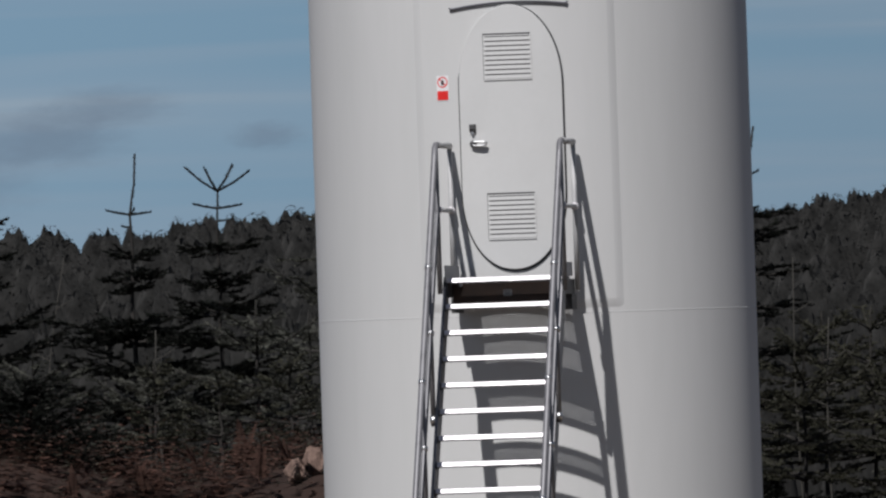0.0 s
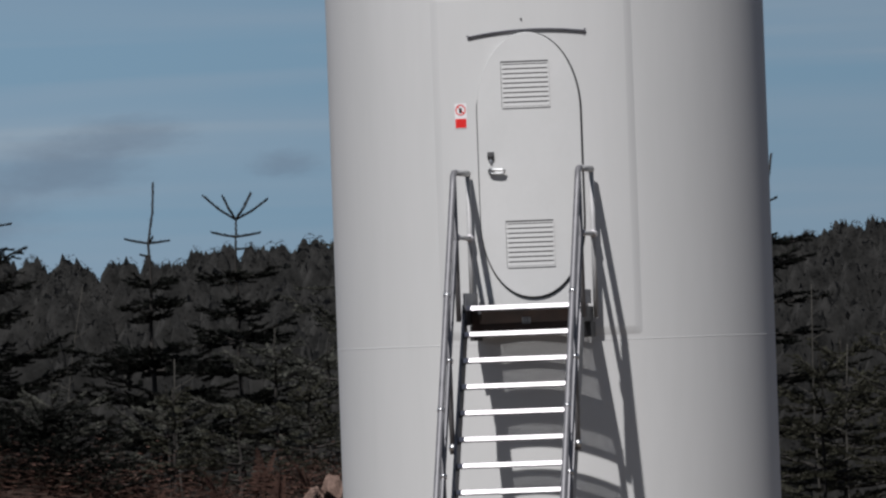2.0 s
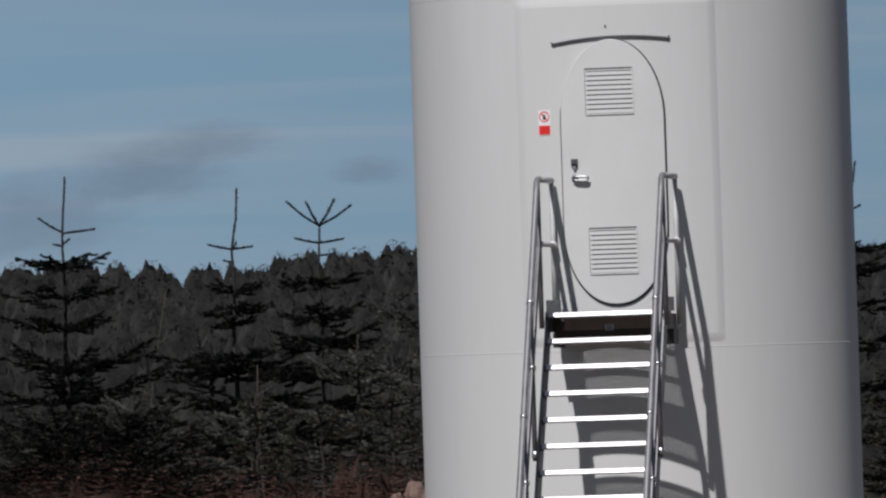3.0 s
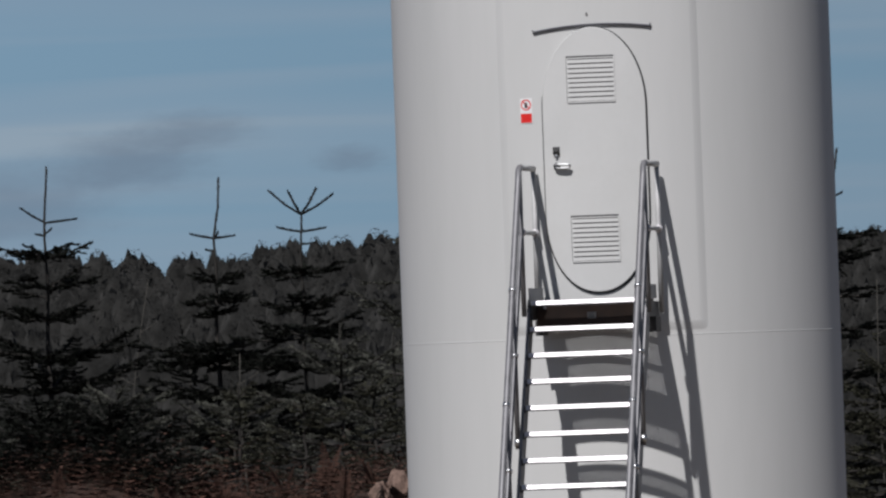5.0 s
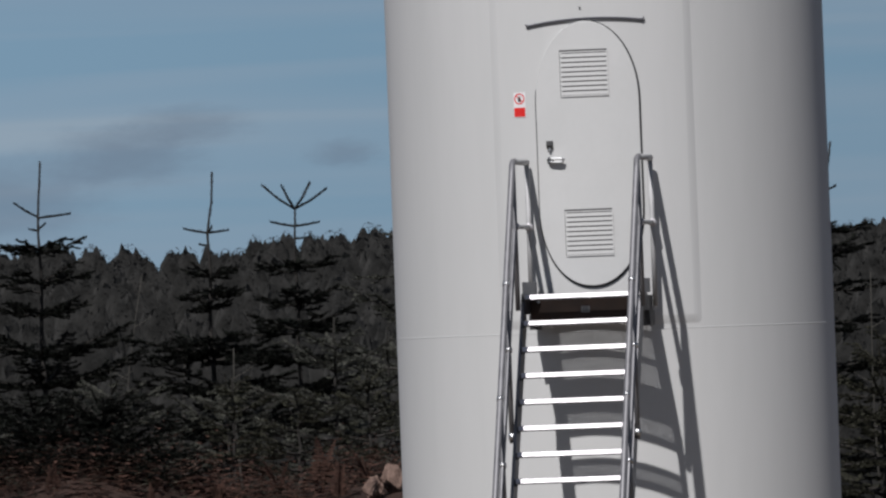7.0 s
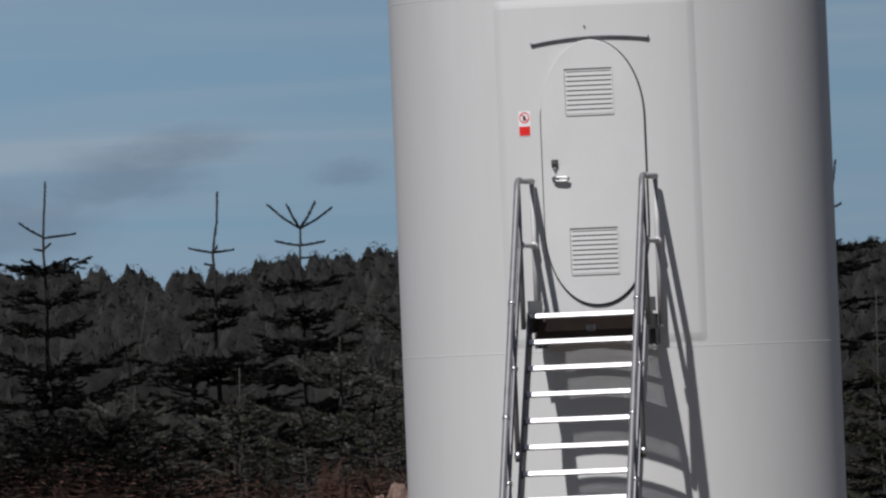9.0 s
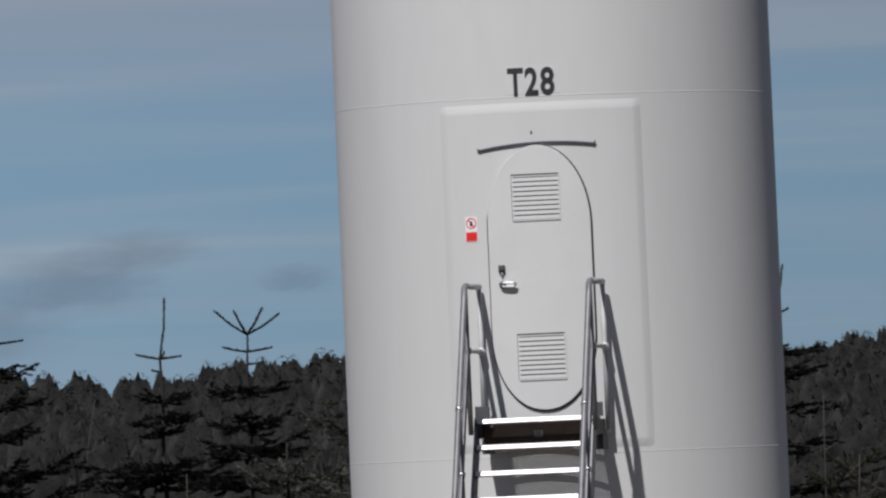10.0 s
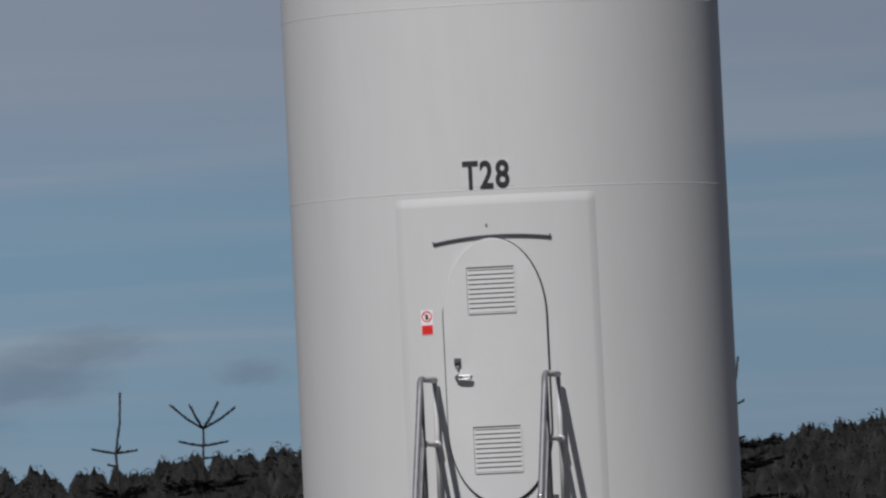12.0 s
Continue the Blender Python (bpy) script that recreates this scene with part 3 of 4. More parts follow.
xs = [-900, -500, -250, -120, -70, -45, -30, -22, -16] + [-12 + 0.5 * k for k in range(49)] + [16, 22, 30, 45, 70, 120, 250, 500, 900]
ys = [-400, -250, -150, -110] + [-95 + 6 * k for k in range(14)] + [-10 + 0.5 * k for k in range(100)] + [42, 48, 56, 66, 80, 100, 125, 150, 180, 210, 250, 300, 350, 400, 450, 500, 560, 640, 800, 1000, 1400, 2200]
verts = [(x, y, ground_z(x, y)) for y in ys for x in xs]
W = len(xs)
faces = [(i * W + j, i * W + j + 1, (i + 1) * W + j + 1, (i + 1) * W + j) for i in range(len(ys) - 1) for j in range(W - 1)]
ground = tagged(raw_part("ground", verts, faces, GROUND, smooth=True), "dark peaty moorland ground", "ground", kind="structure")
# unseen stone pad, added to bounce warm light into the tower's shade
bm = bmesh.new()
bmesh.ops.create_circle(bm, cap_ends=True, cap_tris=True, segments=96, radius=1)
for v in bm.verts:
    wob = 1 + 0.05 * math.sin(5 * math.atan2(v.co.y, v.co.x))
    v.co = Vector((v.co.x * wob * 8.5, v.co.y * wob * 9.5 - 6.2, FOOT + 0.045))
tagged(new("gravel_pad", mesh_of(bm, GRAVEL)), "unseen crushed stone pad, added to bounce warm light onto the tower", "gravel", kind="structure")


# ---- trees ----
rng = np.random.default_rng(7)


class Leafage:
    """Collects needle-covered shoots as many thin slips."""

    def __init__(self):
        self.v, self.f, self.n = [], [], 0

    def shoot(self, a, b, length, width, per_metre):
        a, b = np.array(a, float), np.array(b, float)
        d = b - a
        size = np.linalg.norm(d)
        if size < 1e-4:
            return
        count = max(4, int(size * per_metre))
        d = d / size
        side = np.cross(d, (0.3, 0.2, 0.93))
        side /= np.linalg.norm(side) + 1e-9
        up = np.cross(side, d)
        t = rng.random(count)[:, None]
        ang = rng.random(count) * 2 * math.pi
        out = np.cos(ang)[:, None] * side + (np.abs(np.sin(ang)) * 0.9 - 0.25)[:, None] * up + d * (0.5 + 0.4 * rng.random(count))[:, None]
        out /= np.linalg.norm(out, axis=1)[:, None]
        root = a + d * (t * size)
        lens = (length * (0.7 + 0.6 * rng.random(count)))[:, None]
        across = np.cross(out, np.array((0.0, 0.0, 1.0)) + 0.75 * rng.normal(size=(count, 3)))
        across /= np.linalg.norm(across, axis=1)[:, None] + 1e-9
        tri = np.stack([root - across * width / 2, root + across * width / 2, root + out * lens], 1).reshape(-1, 3)
        self.v.append(tri)
        self.f.append(np.arange(self.n, self.n + 3 * count).reshape(-1, 3))
        self.n += 3 * count

    def branch(self, base, azimuth, pitch, reach, curl, length=0.034, width=0.0145, twig=0.09, density=240, wood=None, bare=0.12, spread=0.46):
        """A limb that leaves at the pitch and bends by curl (degrees), with side shoots in its plane."""
        n = max(4, int(reach / 0.12))
        p, pts = np.array(base, float), [np.array(base, float)]
        for k in range(n):
            e = radians(pitch + curl * k / n + rng.normal() * 4)
            az = azimuth + rng.normal() * 0.05
            p = p + reach / n * np.array((math.cos(az) * math.cos(e), math.sin(az) * math.cos(e), math.sin(e)))
            pts.append(p)
        if wood is not None:
            tube([tuple(q) for q in pts], [max(0.003, 0.006 + 0.012 * reach * (1 - k / n)) for k in range(len(pts))], 5, bm=wood)
        for k, (a, b) in enumerate(zip(pts, pts[1:])):
            f = (k + 0.5) / n
            if f > bare:
                self.shoot(a, b, length, width, density)
            m = max(1, int(round(reach / n / twig)))
            for j in range(m):
                g = (k + (j + rng.random()) / m) / n
                if g < bare + 0.06:
                    continue
                size = (0.09 + spread * reach * (1 - g)) * (0.6 + 0.6 * rng.random())
                for s in (-1, 1):
                    if rng.random() < 0.1:
                        continue
                    root = a + (b - a) * rng.random()
                    az = azimuth + s * (0.75 + 0.35 * rng.random())
                    e = radians(rng.normal() * 9 - 6)
                    mid = root + size * 0.6 * np.array((math.cos(az) * math.cos(e), math.sin(az) * math.cos(e), math.sin(e)))
                    e += radians(14)
                    az -= s * 0.2
                    tip = mid + size * 0.4 * np.array((math.cos(az) * math.cos(e), math.sin(az) * math.cos(e), math.sin(e)))
                    self.shoot(root, mid, length, width, density)
                    self.shoot(mid, tip, length, width, density)

    def made(self, name, mat, parent, label=""):
        v = np.concatenate(self.v)
        f = np.concatenate(self.f)
        me = bpy.data.meshes.new("mesh")
        me.vertices.add(len(v))
        me.vertices.foreach_set("co", v.ravel())
        me.loops.add(len(f) * 3)
        me.loops.foreach_set("vertex_index", f.ravel().astype(np.int32))
        me.polygons.add(len(f))
        me.polygons.foreach_set("loop_start", (np.arange(len(f)) * 3).astype(np.int32))
        me.update(calc_edges=True)
        me.materials.append(mat)
        ob = new(name, me)
        ob.parent = parent
        return tagged(ob, label)


def spruce(x, depth, top, base, label, whorls, tips=(), leader=(), group="young spruces", mat=None, fill=7, dense=1.0, airy=False, plume=0.22):
    """A young spruce. depth: metres from the camera; top: height of the leader's tip; whorls: (height, reach, pitch, curl, limbs); tips: thin bare
    shoots (azimuth as seen, -1..1, rise, from height); leader: sideways kinks towards the tip."""
    tree = thing("spruce_tree", pose(x, depth - 82, base), label, "tree", group)
    wood, leaf = bmesh.new(), Leafage()
    h = top - base
    pts, radii = [], []
    for k in range(29):
        f = k / 28
        sway = 0.0
        for at, kink in leader:
            sway += kink * max(0.0, f - at) / (1 - at)
        pts.append((sway + 0.01 * math.sin(k * 0.95), 0, h * f))
        radii.append(0.007 + 0.042 * h / 4 * (1 - f) ** 1.2)
    tube(pts, radii, 8, bm=wood)

    def stem(z):
        f = max(0.0, min(1.0, z / h)) * 28
        i = min(27, int(f))
        a, b = Vector(pts[i]), Vector(pts[i + 1])
        return a.lerp(b, f - i)
    for z, reach, pitch, curl, limbs in whorls:
        turn = rng.random() * 6.28
        if airy:
            limbs, pitch, reach = (limbs + 1 if dense > 1.2 else max(4, limbs - 2)), pitch + 3, reach * 1.1
        for k in range(limbs):
            az = turn + 2 * math.pi * k / limbs + rng.normal() * 0.2
            leaf.branch(stem(z - base + rng.normal() * 0.03), az, pitch + rng.normal() * 6, reach * (0.95 + 0.5 * rng.random()), curl, wood=wood, density=330 * dense, twig=0.06 if reach > 0.3 else 0.16, spread=plume if airy else 0.46)
    # short shoots between the whorls
    if whorls:
        low, high = min(w[0] for w in whorls), max(w[0] for w in whorls)
        span = max(w[1] for w in whorls)
        for k in range(int(fill * (high - low) / 0.3)):
            z = low + (high - low) * rng.random()
            leaf.branch(stem(z - base), rng.random() * 6.28, 5 + rng.normal() * 12, (0.12 + 0.3 * (high - z) / (high - low + 0.01) * span) * (0.6 + 0.7 * rng.random()), 10, density=180 * dense, twig=0.13)
    for side, reach, rise, z in tips:
        az = 0.0 if side > 0 else math.pi
        az += rng.normal() * 0.1
        a = stem(z - base)
        flat = abs(side) * reach
        b = a + Vector((math.cos(az) * flat * 0.5, 0.1 * reach, rise * 0.42))
        c = a + Vector((math.cos(az) * flat, 0.15 * reach, rise))
        tube([a, b, c], [0.012, 0.010, 0.006], 6, bm=wood)
        leaf.shoot(a, b, 0.032, 0.014, 640)
        leaf.shoot(b, c, 0.032, 0.014, 640)
    # short needles along the leader
    for a, b in zip(pts[18:], pts[19:]):
        leaf.shoot(a, b, 0.028, 0.013, 560)
    part("trunk", wood, BARK, tree, "grey-brown scaly trunk", smooth=True)
    leaf.made("crown", mat or NEEDLES, tree)
    return tree


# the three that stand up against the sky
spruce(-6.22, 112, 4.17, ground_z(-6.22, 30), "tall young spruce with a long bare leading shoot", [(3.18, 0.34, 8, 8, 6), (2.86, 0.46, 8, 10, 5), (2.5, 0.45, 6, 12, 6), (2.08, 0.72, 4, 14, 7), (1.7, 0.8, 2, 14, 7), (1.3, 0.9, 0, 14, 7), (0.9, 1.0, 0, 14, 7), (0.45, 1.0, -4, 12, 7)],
       tips=[(-1, 0.26, 0.16, 3.57), (1, 0.35, 0.03, 3.56), (-1, 0.10, 0.02, 3.42), (1, 0.08, 0.05, 3.44)], leader=((0.86, 0.03),), fill=0.4, airy=True, mat=NEEDLES_SHADED, dense=1.5, plume=0.3)
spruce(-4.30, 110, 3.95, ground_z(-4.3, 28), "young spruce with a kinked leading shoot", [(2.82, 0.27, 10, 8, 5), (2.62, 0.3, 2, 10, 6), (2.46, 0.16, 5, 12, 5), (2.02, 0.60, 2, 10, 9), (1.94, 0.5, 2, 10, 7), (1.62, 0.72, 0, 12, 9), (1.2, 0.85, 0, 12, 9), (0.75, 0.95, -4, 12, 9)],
       tips=[(-1, 0.25, 0.05, 3.3), (1, 0.22, 0.02, 3.3), (1, 0.05, 0.06, 3.3), (-1, 0.10, 0.02, 3.16)], leader=((0.868, 0.135), (0.917, -0.08)), fill=0.5, airy=True, mat=NEEDLES_SHADED, dense=1.5, plume=0.34)
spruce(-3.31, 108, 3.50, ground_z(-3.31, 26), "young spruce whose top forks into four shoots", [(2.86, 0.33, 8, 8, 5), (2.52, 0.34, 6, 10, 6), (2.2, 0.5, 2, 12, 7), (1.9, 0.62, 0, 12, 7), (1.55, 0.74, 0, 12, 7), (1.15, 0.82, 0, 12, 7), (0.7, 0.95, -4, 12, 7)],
       tips=[(-1, 0.34, 0.26, 3.49), (1, 0.34, 0.20, 3.49), (-1, 0.14, 0.25, 3.49), (1, 0.17, 0.27, 3.49), (-1, 0.25, 0.05, 3.31), (1, 0.25, 0.03, 3.31), (1, 0.09, 0.0, 3.18)], fill=0.4, airy=True, mat=NEEDLES_SHADED, dense=1.5, plume=0.32)
# beside the tower's flanks
spruce(-2.02, 106, 3.45, ground_z(-2.02, 24), "young spruce half hidden by the tower", [(3.18, 0.22, 4, 6, 5), (2.72, 0.45, 5, 8, 6), (2.2, 0.75, 8, 4, 7), (1.75, 0.9, 2, 6, 7), (1.3, 1.0, 0, 10, 7), (0.8, 1.0, 0, 12, 7)], fill=0.3, airy=True, mat=NEEDLES_SUNLIT)
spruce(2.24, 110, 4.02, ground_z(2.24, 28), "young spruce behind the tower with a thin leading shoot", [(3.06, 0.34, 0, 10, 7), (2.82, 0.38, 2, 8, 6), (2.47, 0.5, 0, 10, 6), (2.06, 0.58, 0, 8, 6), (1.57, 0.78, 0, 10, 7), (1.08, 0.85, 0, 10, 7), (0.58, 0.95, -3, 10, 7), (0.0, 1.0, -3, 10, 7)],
       tips=[(1, 0.12, 0.04, 3.50), (-1, 0.1, 0.05, 3.50)], leader=((0.8, 0.13),), fill=0.3, airy=True, mat=NEEDLES_SHADED, dense=1.4)

# lower, bushier trees between them
bush_a = spruce(-2.75, 101, 2.30, ground_z(-2.75, 19), "bushy low spruce on the bank", [(2.0, 0.3, 20, 8, 6), (1.75, 0.5, 12, 10, 7), (1.45, 0.68, 6, 12, 8), (1.1, 0.8, 2, 12, 8), (0.75, 0.9, 0, 12, 8), (0.4, 0.95, -4, 12, 8)], group="low spruces", fill=0.6, plume=0.15, airy=True, mat=NEEDLES_SUNLIT)
bush_b = spruce(3.5, 108, 2.05, ground_z(3.5, 26), "pale yellow-green low spruce", [(1.8, 0.3, 20, 8, 6), (1.5, 0.5, 12, 10, 7), (1.2, 0.7, 6, 12, 8), (0.85, 0.85, 2, 12, 8), (0.5, 0.9, 0, 12, 8)], group="low spruces", fill=0.6, plume=0.15, airy=True, mat=NEEDLES_PALE)
bush_d = spruce(-3.05, 98.5, 1.62, ground_z(-3.05, 16.5) - 0.1, "small yellow-green spruce seedling", [(1.45, 0.16, 30, 8, 5), (1.25, 0.28, 16, 10, 6), (1.02, 0.4, 8, 12, 6), (0.8, 0.45, 2, 12, 6)], group="low spruces", fill=0.5, plume=0.15, airy=True, mat=NEEDLES_PALE)
# the shadow over this bush is put into its nearly black needles
bush_c = spruce(-4.75, 95, 1.58, ground_z(-4.75, 13) - 0.2, "very dense spruce bush with shade put into its needle colour", [(1.4, 0.4, 25, 8, 9), (1.22, 0.62, 12, 10, 10), (1.02, 0.78, 5, 10, 11), (0.82, 0.9, 0, 10, 11), (0.6, 0.9, -4, 10, 11)], group="low spruces", fill=22, mat=NEEDLES_SHADED, dense=0.8)
places = random.Random(5)


def repeat(source, x, depth, turn, dz=0.0):
    return copy_thing(source, pose(x, depth - 82, ground_z(x, depth - 82) + dz, 0, 0, turn))


for x, depth, dz in ((-3.9, 103, -0.25), (-5.2, 106, -0.1), (-7.3, 104, 0.0), (-2.3, 104, 0.15), (-6.5, 101, -0.5), (-8.4, 107, 0.1), (6.6, 109, 0.3), (9.0, 108, 0.2), (2.9, 113, 0.3), (-1.2, 108, -0.2), (0.6, 106, -0.3), (3.9, 111, 0.45), (5.3, 110, 0.6)):
    repeat(bush_a, x, depth, places.random() * 360, dz)
for x, depth, dz in ((4.4, 109, 0.2), (2.75, 107, -0.3), (5.4, 108, 0.3), (7.5, 104, 0.3), (8.8, 102, 0.1), (3.1, 112, 0.5), (4.0, 106.5, -0.5), (5.0, 112, 0.6), (6.2, 106, 0.0)):
    repeat(bush_b, x, depth, places.random() * 360, dz)
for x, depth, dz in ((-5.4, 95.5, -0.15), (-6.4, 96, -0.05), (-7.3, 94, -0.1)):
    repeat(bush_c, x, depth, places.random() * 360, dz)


repeat(bush_d, -3.75, 100.5, 80, 0.15)
repeat(bush_d, -7.6, 99, 200)
repeat(bush_d, -2.35, 97.5, 140, -0.15)


# thin dead stems
def dead_stem(x, depth, z0, z1, lean, radius=0.012):
    stem = thing("dead_sapling", pose(x, depth - 82, ground_z(x, depth - 82)), "thin pale dead sapling stem", "sapling", "dead saplings")
    base = ground_z(x, depth - 82)
    h = z1 - base
    pts = [(lean * f * f + 0.02 * math.sin(7 * f), 0, h * f) for f in [k / 8 for k in range(9)]]
    part("stem", tube(pts, [radius * (1.25 - 0.9 * k / 8) for k in range(9)], 7), DEAD_WOOD, stem, smooth=True)
    for k, f in enumerate((0.55, 0.72, 0.86)):
        s = -1 if k % 2 else 1
        p = Vector((lean * f * f + 0.02 * math.sin(7 * f), 0, h * f))
        part("twig", tube([p, p + Vector((s * 0.1, 0.03, 0.05)), p + Vector((s * 0.2, 0.04, 0.12))], [0.006, 0.005, 0.003], 5), DEAD_WOOD, stem)


dead_stem(-5.75, 118, 0, 2.95, 0.35)
dead_stem(-4.72, 112, 0, 2.0, 0.03)
dead_stem(-3.86, 105, 0, 2.05, -0.04, 0.014)
dead_stem(-5.3, 113, 0, 2.2, -0.25)
dead_stem(3.0, 107, 0, 1.95, 0.02, 0.014)
dead_stem(2.75, 109, 0, 2.6, -0.03)


# ---- far wood ----
def far_wood():
    r = np.random.default_rng(11)
    V, F, n = [], [], 0

    def crest(x, depth):
        """Height of the wood's skyline seen over the far ground."""
        s = x / depth
        rows = ((-0.075, 0.0116), (-0.058, 0.0122), (-0.0475, 0.0118), (-0.0449, 0.0103), (-0.042, 0.0112), (-0.027, 0.0125), (-0.015, 0.013), (0.018, 0.0112), (0.0235, 0.0118), (0.028, 0.0124), (0.034, 0.0128), (0.040, 0.0150), (0.048, 0.016), (0.07, 0.017))
        return 1.9 + depth * float(np.interp(s, [a for a, _ in rows], [b for _, b in rows]))
    for depth, sink, step in ((575, 0.0, 0.8), (560, 0.25, 0.8), (535, 0.8, 0.75), (512, 1.3, 0.8), (490, 1.8, 0.8), (460, 2.4, 0.8), (430, 2.9, 0.75), (395, 3.3, 0.7), (360, 3.7, 0.65), (325, 3.9, 0.6), (290, 4.1, 0.55), (257, 4.0, 0.5), (225, 3.9, 0.45)):
        x = -0.082 * depth
        while x < 0.075 * depth:
            x += step * (0.6 + 0.8 * r.random())
            d = depth + r.normal() * 8
            top = crest(x, d) + 0.35 - sink * (0.75 + 0.35 * r.random()) - abs(r.normal()) * 0.45
            base = ground_z(x, d - 82) - 0.2
            h = max(5.0, top - base)
            base = top - h
            width = 0.25 * h * (0.7 + 0.6 * r.random()) * (d / 560) ** 0.7
            # soft ragged sprays, most of them near the tip, where the outline shows
            count = 170 if depth > 530 else 80
            f = 1 - r.random(count) ** 1.2 * 0.16
            rad = width * (1 - f) ** 0.62 + 0.04
            az = r.random(count) * 2 * math.pi
            start = rad * (0.84 + 0.14 * r.random(count))
            reach = (0.07 + 0.08 * r.random(count)) * (0.5 + 0.5 * rad) * d / 540
            droop = np.where(f > 0.9, 0.6 - 1.6 * r.random(count), -1.3 - 1.2 * r.random(count))
            ca, sa = np.cos(az), np.sin(az)
            inner = np.stack([start * ca, start * sa, f * h], 1)
            tip = np.stack([(start + reach) * ca, (start + reach) * sa, f * h + droop * reach], 1)
            side = np.stack([-sa, ca, 0.2 * r.normal(size=count)], 1) * ((0.032 + 0.05 * r.random(count)) * d / 540)[:, None]
            mid = inner * 0.45 + tip * 0.55
            quad = np.stack([inner, mid - side, tip, mid + side], 1).reshape(-1, 3) + (x, d - 82, base)
            V.append(quad)
            F.append(np.arange(n, n + 4 * count).reshape(-1, 4))
            n += 4 * count
            # the crown itself, in uneven tiers of boughs
            levels, sides = np.linspace(0.03, 0.97, 18), 12
            ang = np.linspace(0, 2 * math.pi, sides, endpoint=False)
            tier = np.where(np.arange(18) % 2 == 0, 1.0, 0.91)
            rr = (width * (1 - levels) ** 0.62 * tier)[:, None] * (0.86 + 0.22 * r.random((18, sides)))
            core = np.stack([rr * np.cos(ang), rr * np.sin(ang), np.repeat(levels[:, None] * h, sides, 1) + 0.012 * h * r.normal(size=(18, sides))], 2).reshape(-1, 3)
            V.append(core + (x, d - 82, base))
            F.append(np.array([(n + i * sides + j, n + i * sides + (j + 1) % sides, n + (i + 1) * sides + (j + 1) % sides, n + (i + 1) * sides + j) for i in range(17) for j in range(sides)]))
            n += len(core)
            # trunk
            a = np.array([(0, 2.09, 4.19)]).T
            ring = np.concatenate([np.cos(a), np.sin(a), 0 * a], 1)
            tr = np.concatenate([ring * 0.011 * h, ring * 0.02 + (0, 0, h * 0.98)]) + (x, d - 82, base)
            V.append(tr)
            F.append(np.array([(n, n + 1, n + 4, n + 3), (n + 1, n + 2, n + 5, n + 4), (n + 2, n, n + 3, n + 5)]))
            n += 6
    v, f = np.concatenate(V), np.concatenate(F)
    me = bpy.data.meshes.new("mesh")
    me.vertices.add(len(v))
    me.vertices.foreach_set("co", v.ravel())
    me.loops.add(len(f) * 4)
    me.loops.foreach_set("vertex_index", f.ravel().astype(np.int32))
    me.polygons.add(len(f))
    me.polygons.foreach_set("loop_start", (np.arange(len(f)) * 4).astype(np.int32))
    me.update(calc_edges=True)
    me.polygons.foreach_set("use_smooth", [True] * len(f))
    me.materials.append(FAR_WOOD)
    return tagged(new("far_wood", me), "dark dense conifer plantation across the dip", "forest", kind="stuff")


far_wood()

# dead snag that stands over the far wood
snag = thing("dead_tree", pose(22.4, 470, ground_z(22.4, 470)), "broken grey dead tree above the far wood", "tree")
base = ground_z(22.4, 470)
part("trunk", tube([(0, 0, 0), (0.1, 0, (10.4 - base) * 0.6), (0.12, 0, 10.4 - base)], [0.3, 0.2, 0.14], 8), DEAD_WOOD, snag, smooth=True)
part("limb", tube([(0.1, 0, 9.4 - base), (-0.5, 0, 9.5 - base), (-0.8, 0, 9.4 - base)], [0.12, 0.1, 0.05], 6), DEAD_WOOD, snag, smooth=True)


# ---- bracken, heather and stones on the bank ----
def litter(name, count, area, mat, height, leaflets, label, category, seed, keep=None):
    r = np.random.default_rng(seed)
    V, F, n = [], [], 0
    for k in range(count):
        x, y = area[0] + (area[1] - area[0]) * r.random(), area[2] + (area[3] - area[2]) * r.random()
        if keep and not keep(x, y, r):
            continue
        z = ground_z(x, y) - 0.03
        az, h = r.random() * 6.28, height * (0.5 + 0.7 * r.random()) * (0.6 + 1.3 * max(0.0, noise.noise(Vector((x * 1.3, y * 0.8, seed))) + 0.2))
        lean = 0.15 + 0.75 * r.random()
        f = np.linspace(0, 1, leaflets)[:, None]
        out = np.array([math.cos(az), math.sin(az), 0])
        spine = np.array([x, y, z]) + out * (h * lean * f ** 1.6) + np.array([0, 0, 1]) * (h * (f - 0.42 * lean * f ** 2.4))
        across = np.array([-math.sin(az), math.cos(az), 0.0])
        for s in (-1, 1):
            size = h * 0.36 * (1.05 - f) * (0.6 + 0.7 * r.random((leaflets, 1)))
            tip = spine + s * across * size + out * size * 0.35 + np.array([0, 0, -0.3]) * size * (r.random((leaflets, 1)) - 0.2)
            wide = out * (0.011 + 0.04 * h * (1.05 - f))
            tri = np.stack([spine - wide, spine + wide, tip], 1).reshape(-1, 3)
            V.append(tri)
            F.append(np.arange(n, n + 3 * leaflets).reshape(-1, 3))
            n += 3 * leaflets
    v, f = np.concatenate(V), np.concatenate(F)
    return tagged(raw_part(name, v.tolist(), f.tolist(), mat), label, category, kind="stuff")


def red_patch(x, y, r):
    return noise.noise(Vector((x * 0.7, y * 0.5, 9))) > -0.25 or r.random() < 0.25


litter("bracken", 5200, (-8.5, 1.5, 6.5, 16.5), BRACKEN, 0.5, 9, "russet dead bracken fronds on the bank", "bracken", 3, red_patch)
litter("heather", 5200, (-9, 9, 8.0, 22.0), HEATHER, 0.34, 8, "dull green and brown heather and grass", "heather", 4)


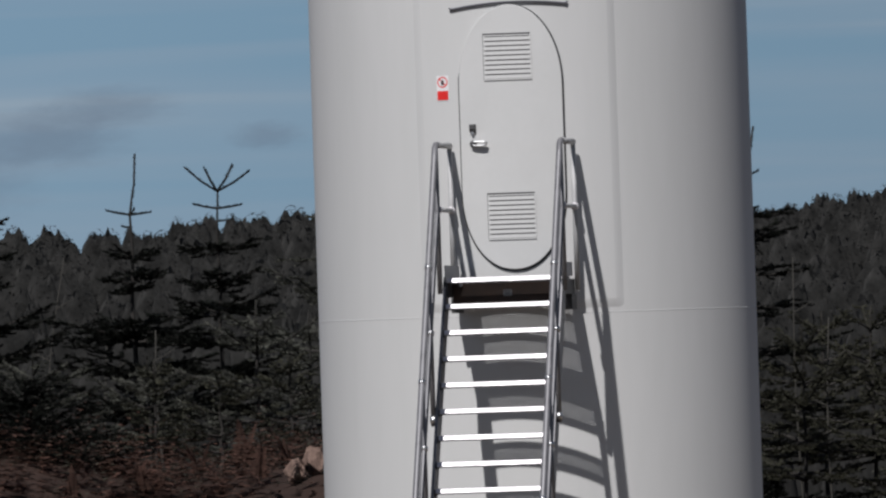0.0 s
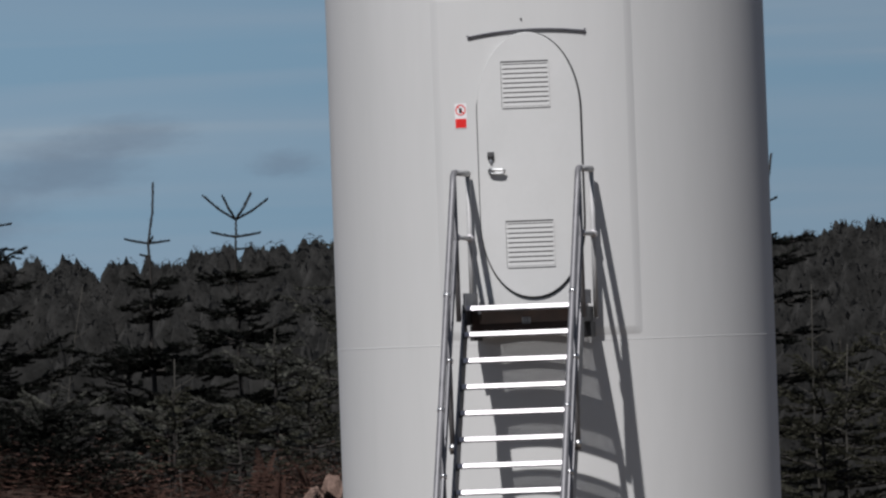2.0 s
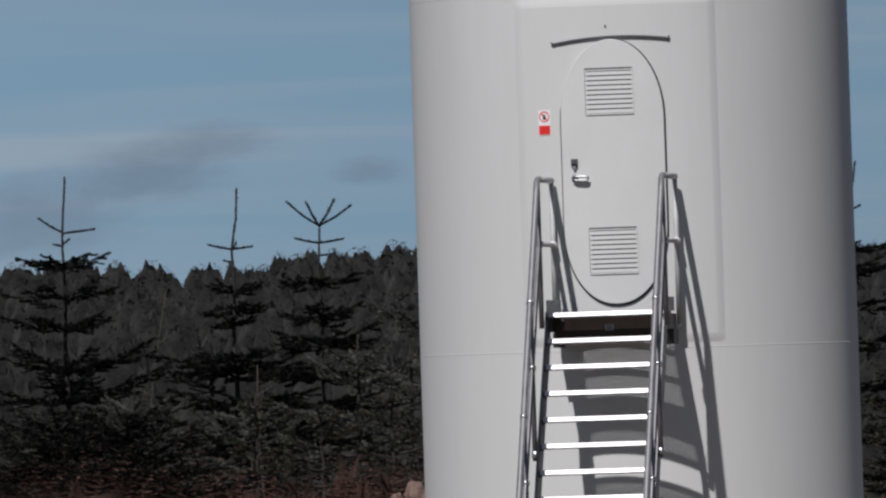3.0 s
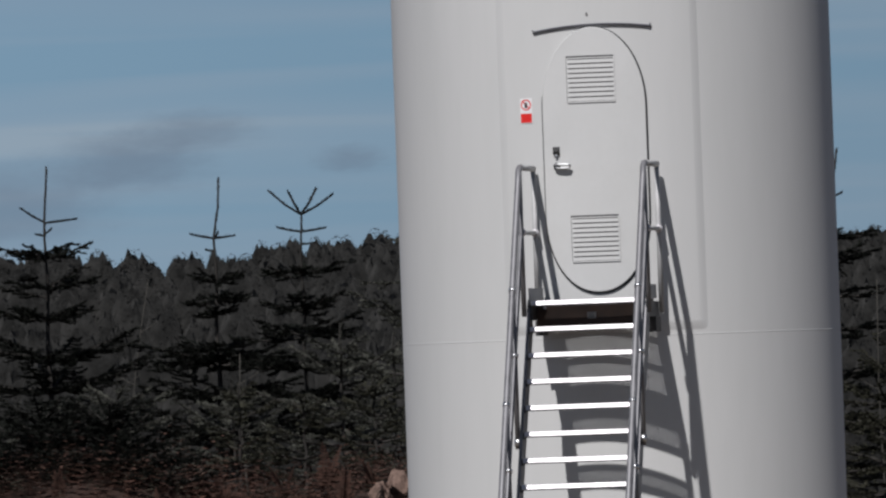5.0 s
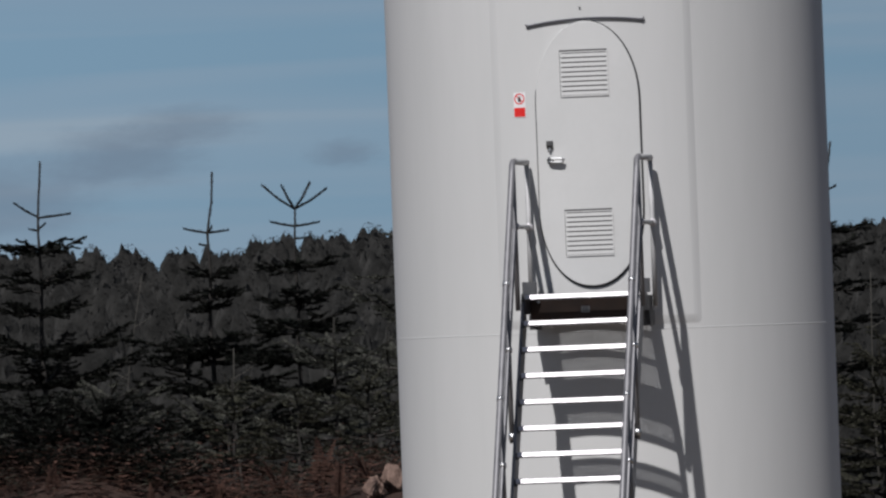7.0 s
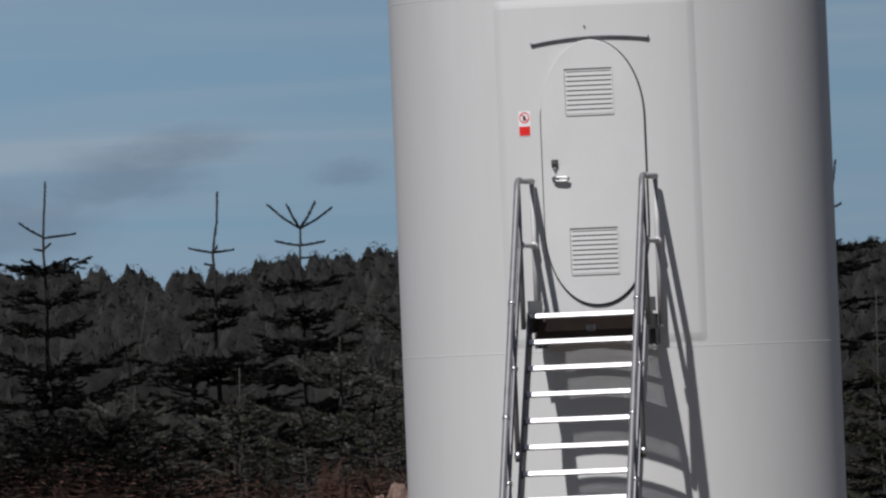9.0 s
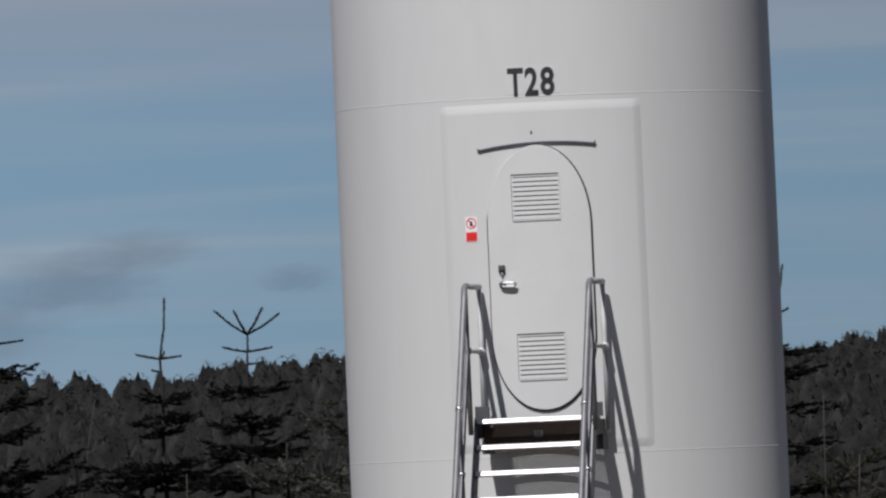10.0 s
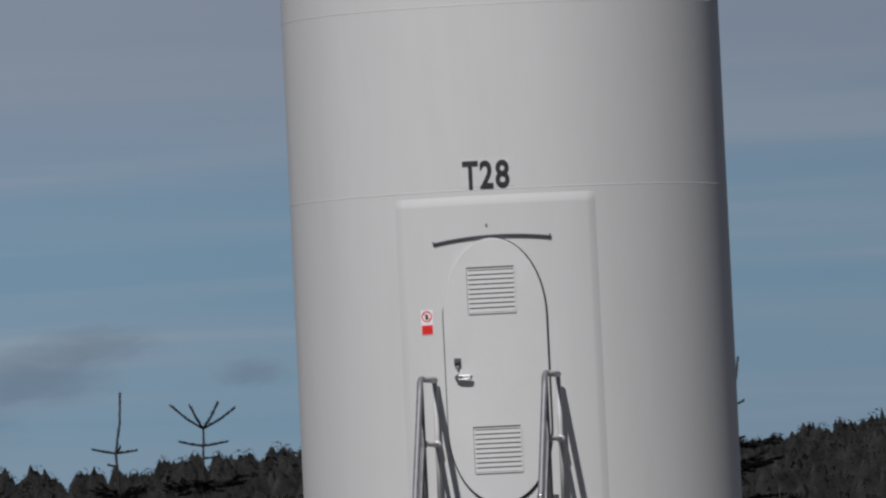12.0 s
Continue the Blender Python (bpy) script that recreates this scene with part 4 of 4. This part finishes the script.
def boulder(x, y, z, size, seed, label):
    """An angular broken stone."""
    r = random.Random(seed)
    bm = bmesh.new()
    for k in range(26):
        d = Vector((r.gauss(0, 1), r.gauss(0, 1), r.gauss(0, 1))).normalized() * r.uniform(0.8, 1.0)
        bm.verts.new(d)
    hull = bmesh.ops.convex_hull(bm, input=bm.verts[:])
    bmesh.ops.delete(bm, geom=[v for v in hull["geom_interior"] if isinstance(v, bmesh.types.BMVert)], context="VERTS")
    bmesh.ops.bevel(bm, geom=bm.edges[:], offset=0.05, segments=1, affect="EDGES")
    bmesh.ops.triangulate(bm, faces=bm.faces[:])
    bmesh.ops.subdivide_edges(bm, edges=bm.edges[:], cuts=2, use_grid_fill=True)
    for v in bm.verts:
        p = v.co.copy()
        p *= 1 + 0.16 * noise.noise(p * 2.6 + Vector((seed, 0, 0))) + 0.10 * noise.noise(p * 7.0 + Vector((0, seed, 0)))
        v.co = Vector((p.x * size[0], p.y * size[1], p.z * size[2]))
    ob = tagged(new("boulder", mesh_of(bm, STONE)), label, "rock", "pale boulders")
    ob.matrix_basis = pose(x, y, z, 6, 4, seed * 40)
    return ob


boulder(-2.21, 10.5, 0.72, (0.11, 0.12, 0.13), 1.0, "pale pink granite boulder among bracken")
boulder(-2.04, 10.8, 0.78, (0.13, 0.13, 0.17), 4.3, "larger pale boulder beside the tower")
boulder(-3.15, 9.4, ground_z(-3.15, 9.4) + 0.02, (0.08, 0.07, 0.06), 3.1, "small pale stone in the bracken")
boulder(-4.9, 8.6, ground_z(-4.9, 8.6) + 0.02, (0.07, 0.07, 0.05), 4.2, "small pale stone in the bracken")
boulder(-2.6, 9.0, ground_z(-2.6, 9.0) + 0.02, (0.06, 0.06, 0.05), 5.7, "small pale stone in the bracken")


# ---- single tall ferns and a bent twig ----
def fern(x, y, height, fronds, seed):
    r = random.Random(seed)
    plant = thing("dead_fern", pose(x, y, ground_z(x, y) - 0.02), "tall russet dead fern standing on the bank", "fern", "dead ferns")
    for k in range(fronds):
        az, h, lean = r.uniform(0, 6.28), height * r.uniform(0.7, 1.05), r.uniform(0.05, 0.45)
        out, across = Vector((math.cos(az), math.sin(az), 0)), Vector((-math.sin(az), math.cos(az), 0))
        bm = bmesh.new()
        spine = [out * (h * lean * f * f) + Vector((0, 0, h * (f - 0.25 * lean * f ** 3))) for f in [i / 18 for i in range(19)]]
        tube(spine, [0.006 * (1.15 - i / 18) for i in range(19)], 4, bm=bm)
        for i in range(5, 19):
            size = 0.34 * h * (1.06 - i / 18) * r.uniform(0.7, 1.1)
            for s in (-1, 1):
                tip = spine[i] + across * s * size + out * size * 0.3 + Vector((0, 0, size * r.uniform(-0.25, 0.35)))
                mid = spine[i].lerp(tip, 0.4)
                w = Vector((0, 0, 0.012 + 0.05 * size))
                bm.faces.new([bm.verts.new(q) for q in (spine[i], mid - w, tip, mid + w)])
        part("frond", bm, BRACKEN, plant)


for x, y, height, fronds, seed in ((-2.72, 12.0, 0.55, 4, 1), (-2.55, 10.8, 0.42, 3, 2), (-3.6, 11.0, 0.4, 4, 3), (-4.2, 10.2, 0.35, 3, 4), (-3.15, 12.6, 0.45, 4, 5), (-5.1, 10.6, 0.34, 3, 6), (-2.3, 11.6, 0.38, 3, 7)):
    fern(x, y, height, fronds, seed)
TWIG = (-4.0, 13.4)
twig = tagged(part("bent_twig", tube([(0.09 * math.cos(a), 0.02 * a, 0.16 + 0.10 * math.sin(a)) for a in [-1.2 + 0.45 * k for k in range(9)]] , 0.008, 6), STONE, None, smooth=True), "pale bent dead twig in the heather", "twig")
twig.matrix_basis = pose(TWIG[0], TWIG[1], ground_z(*TWIG) + 0.02)
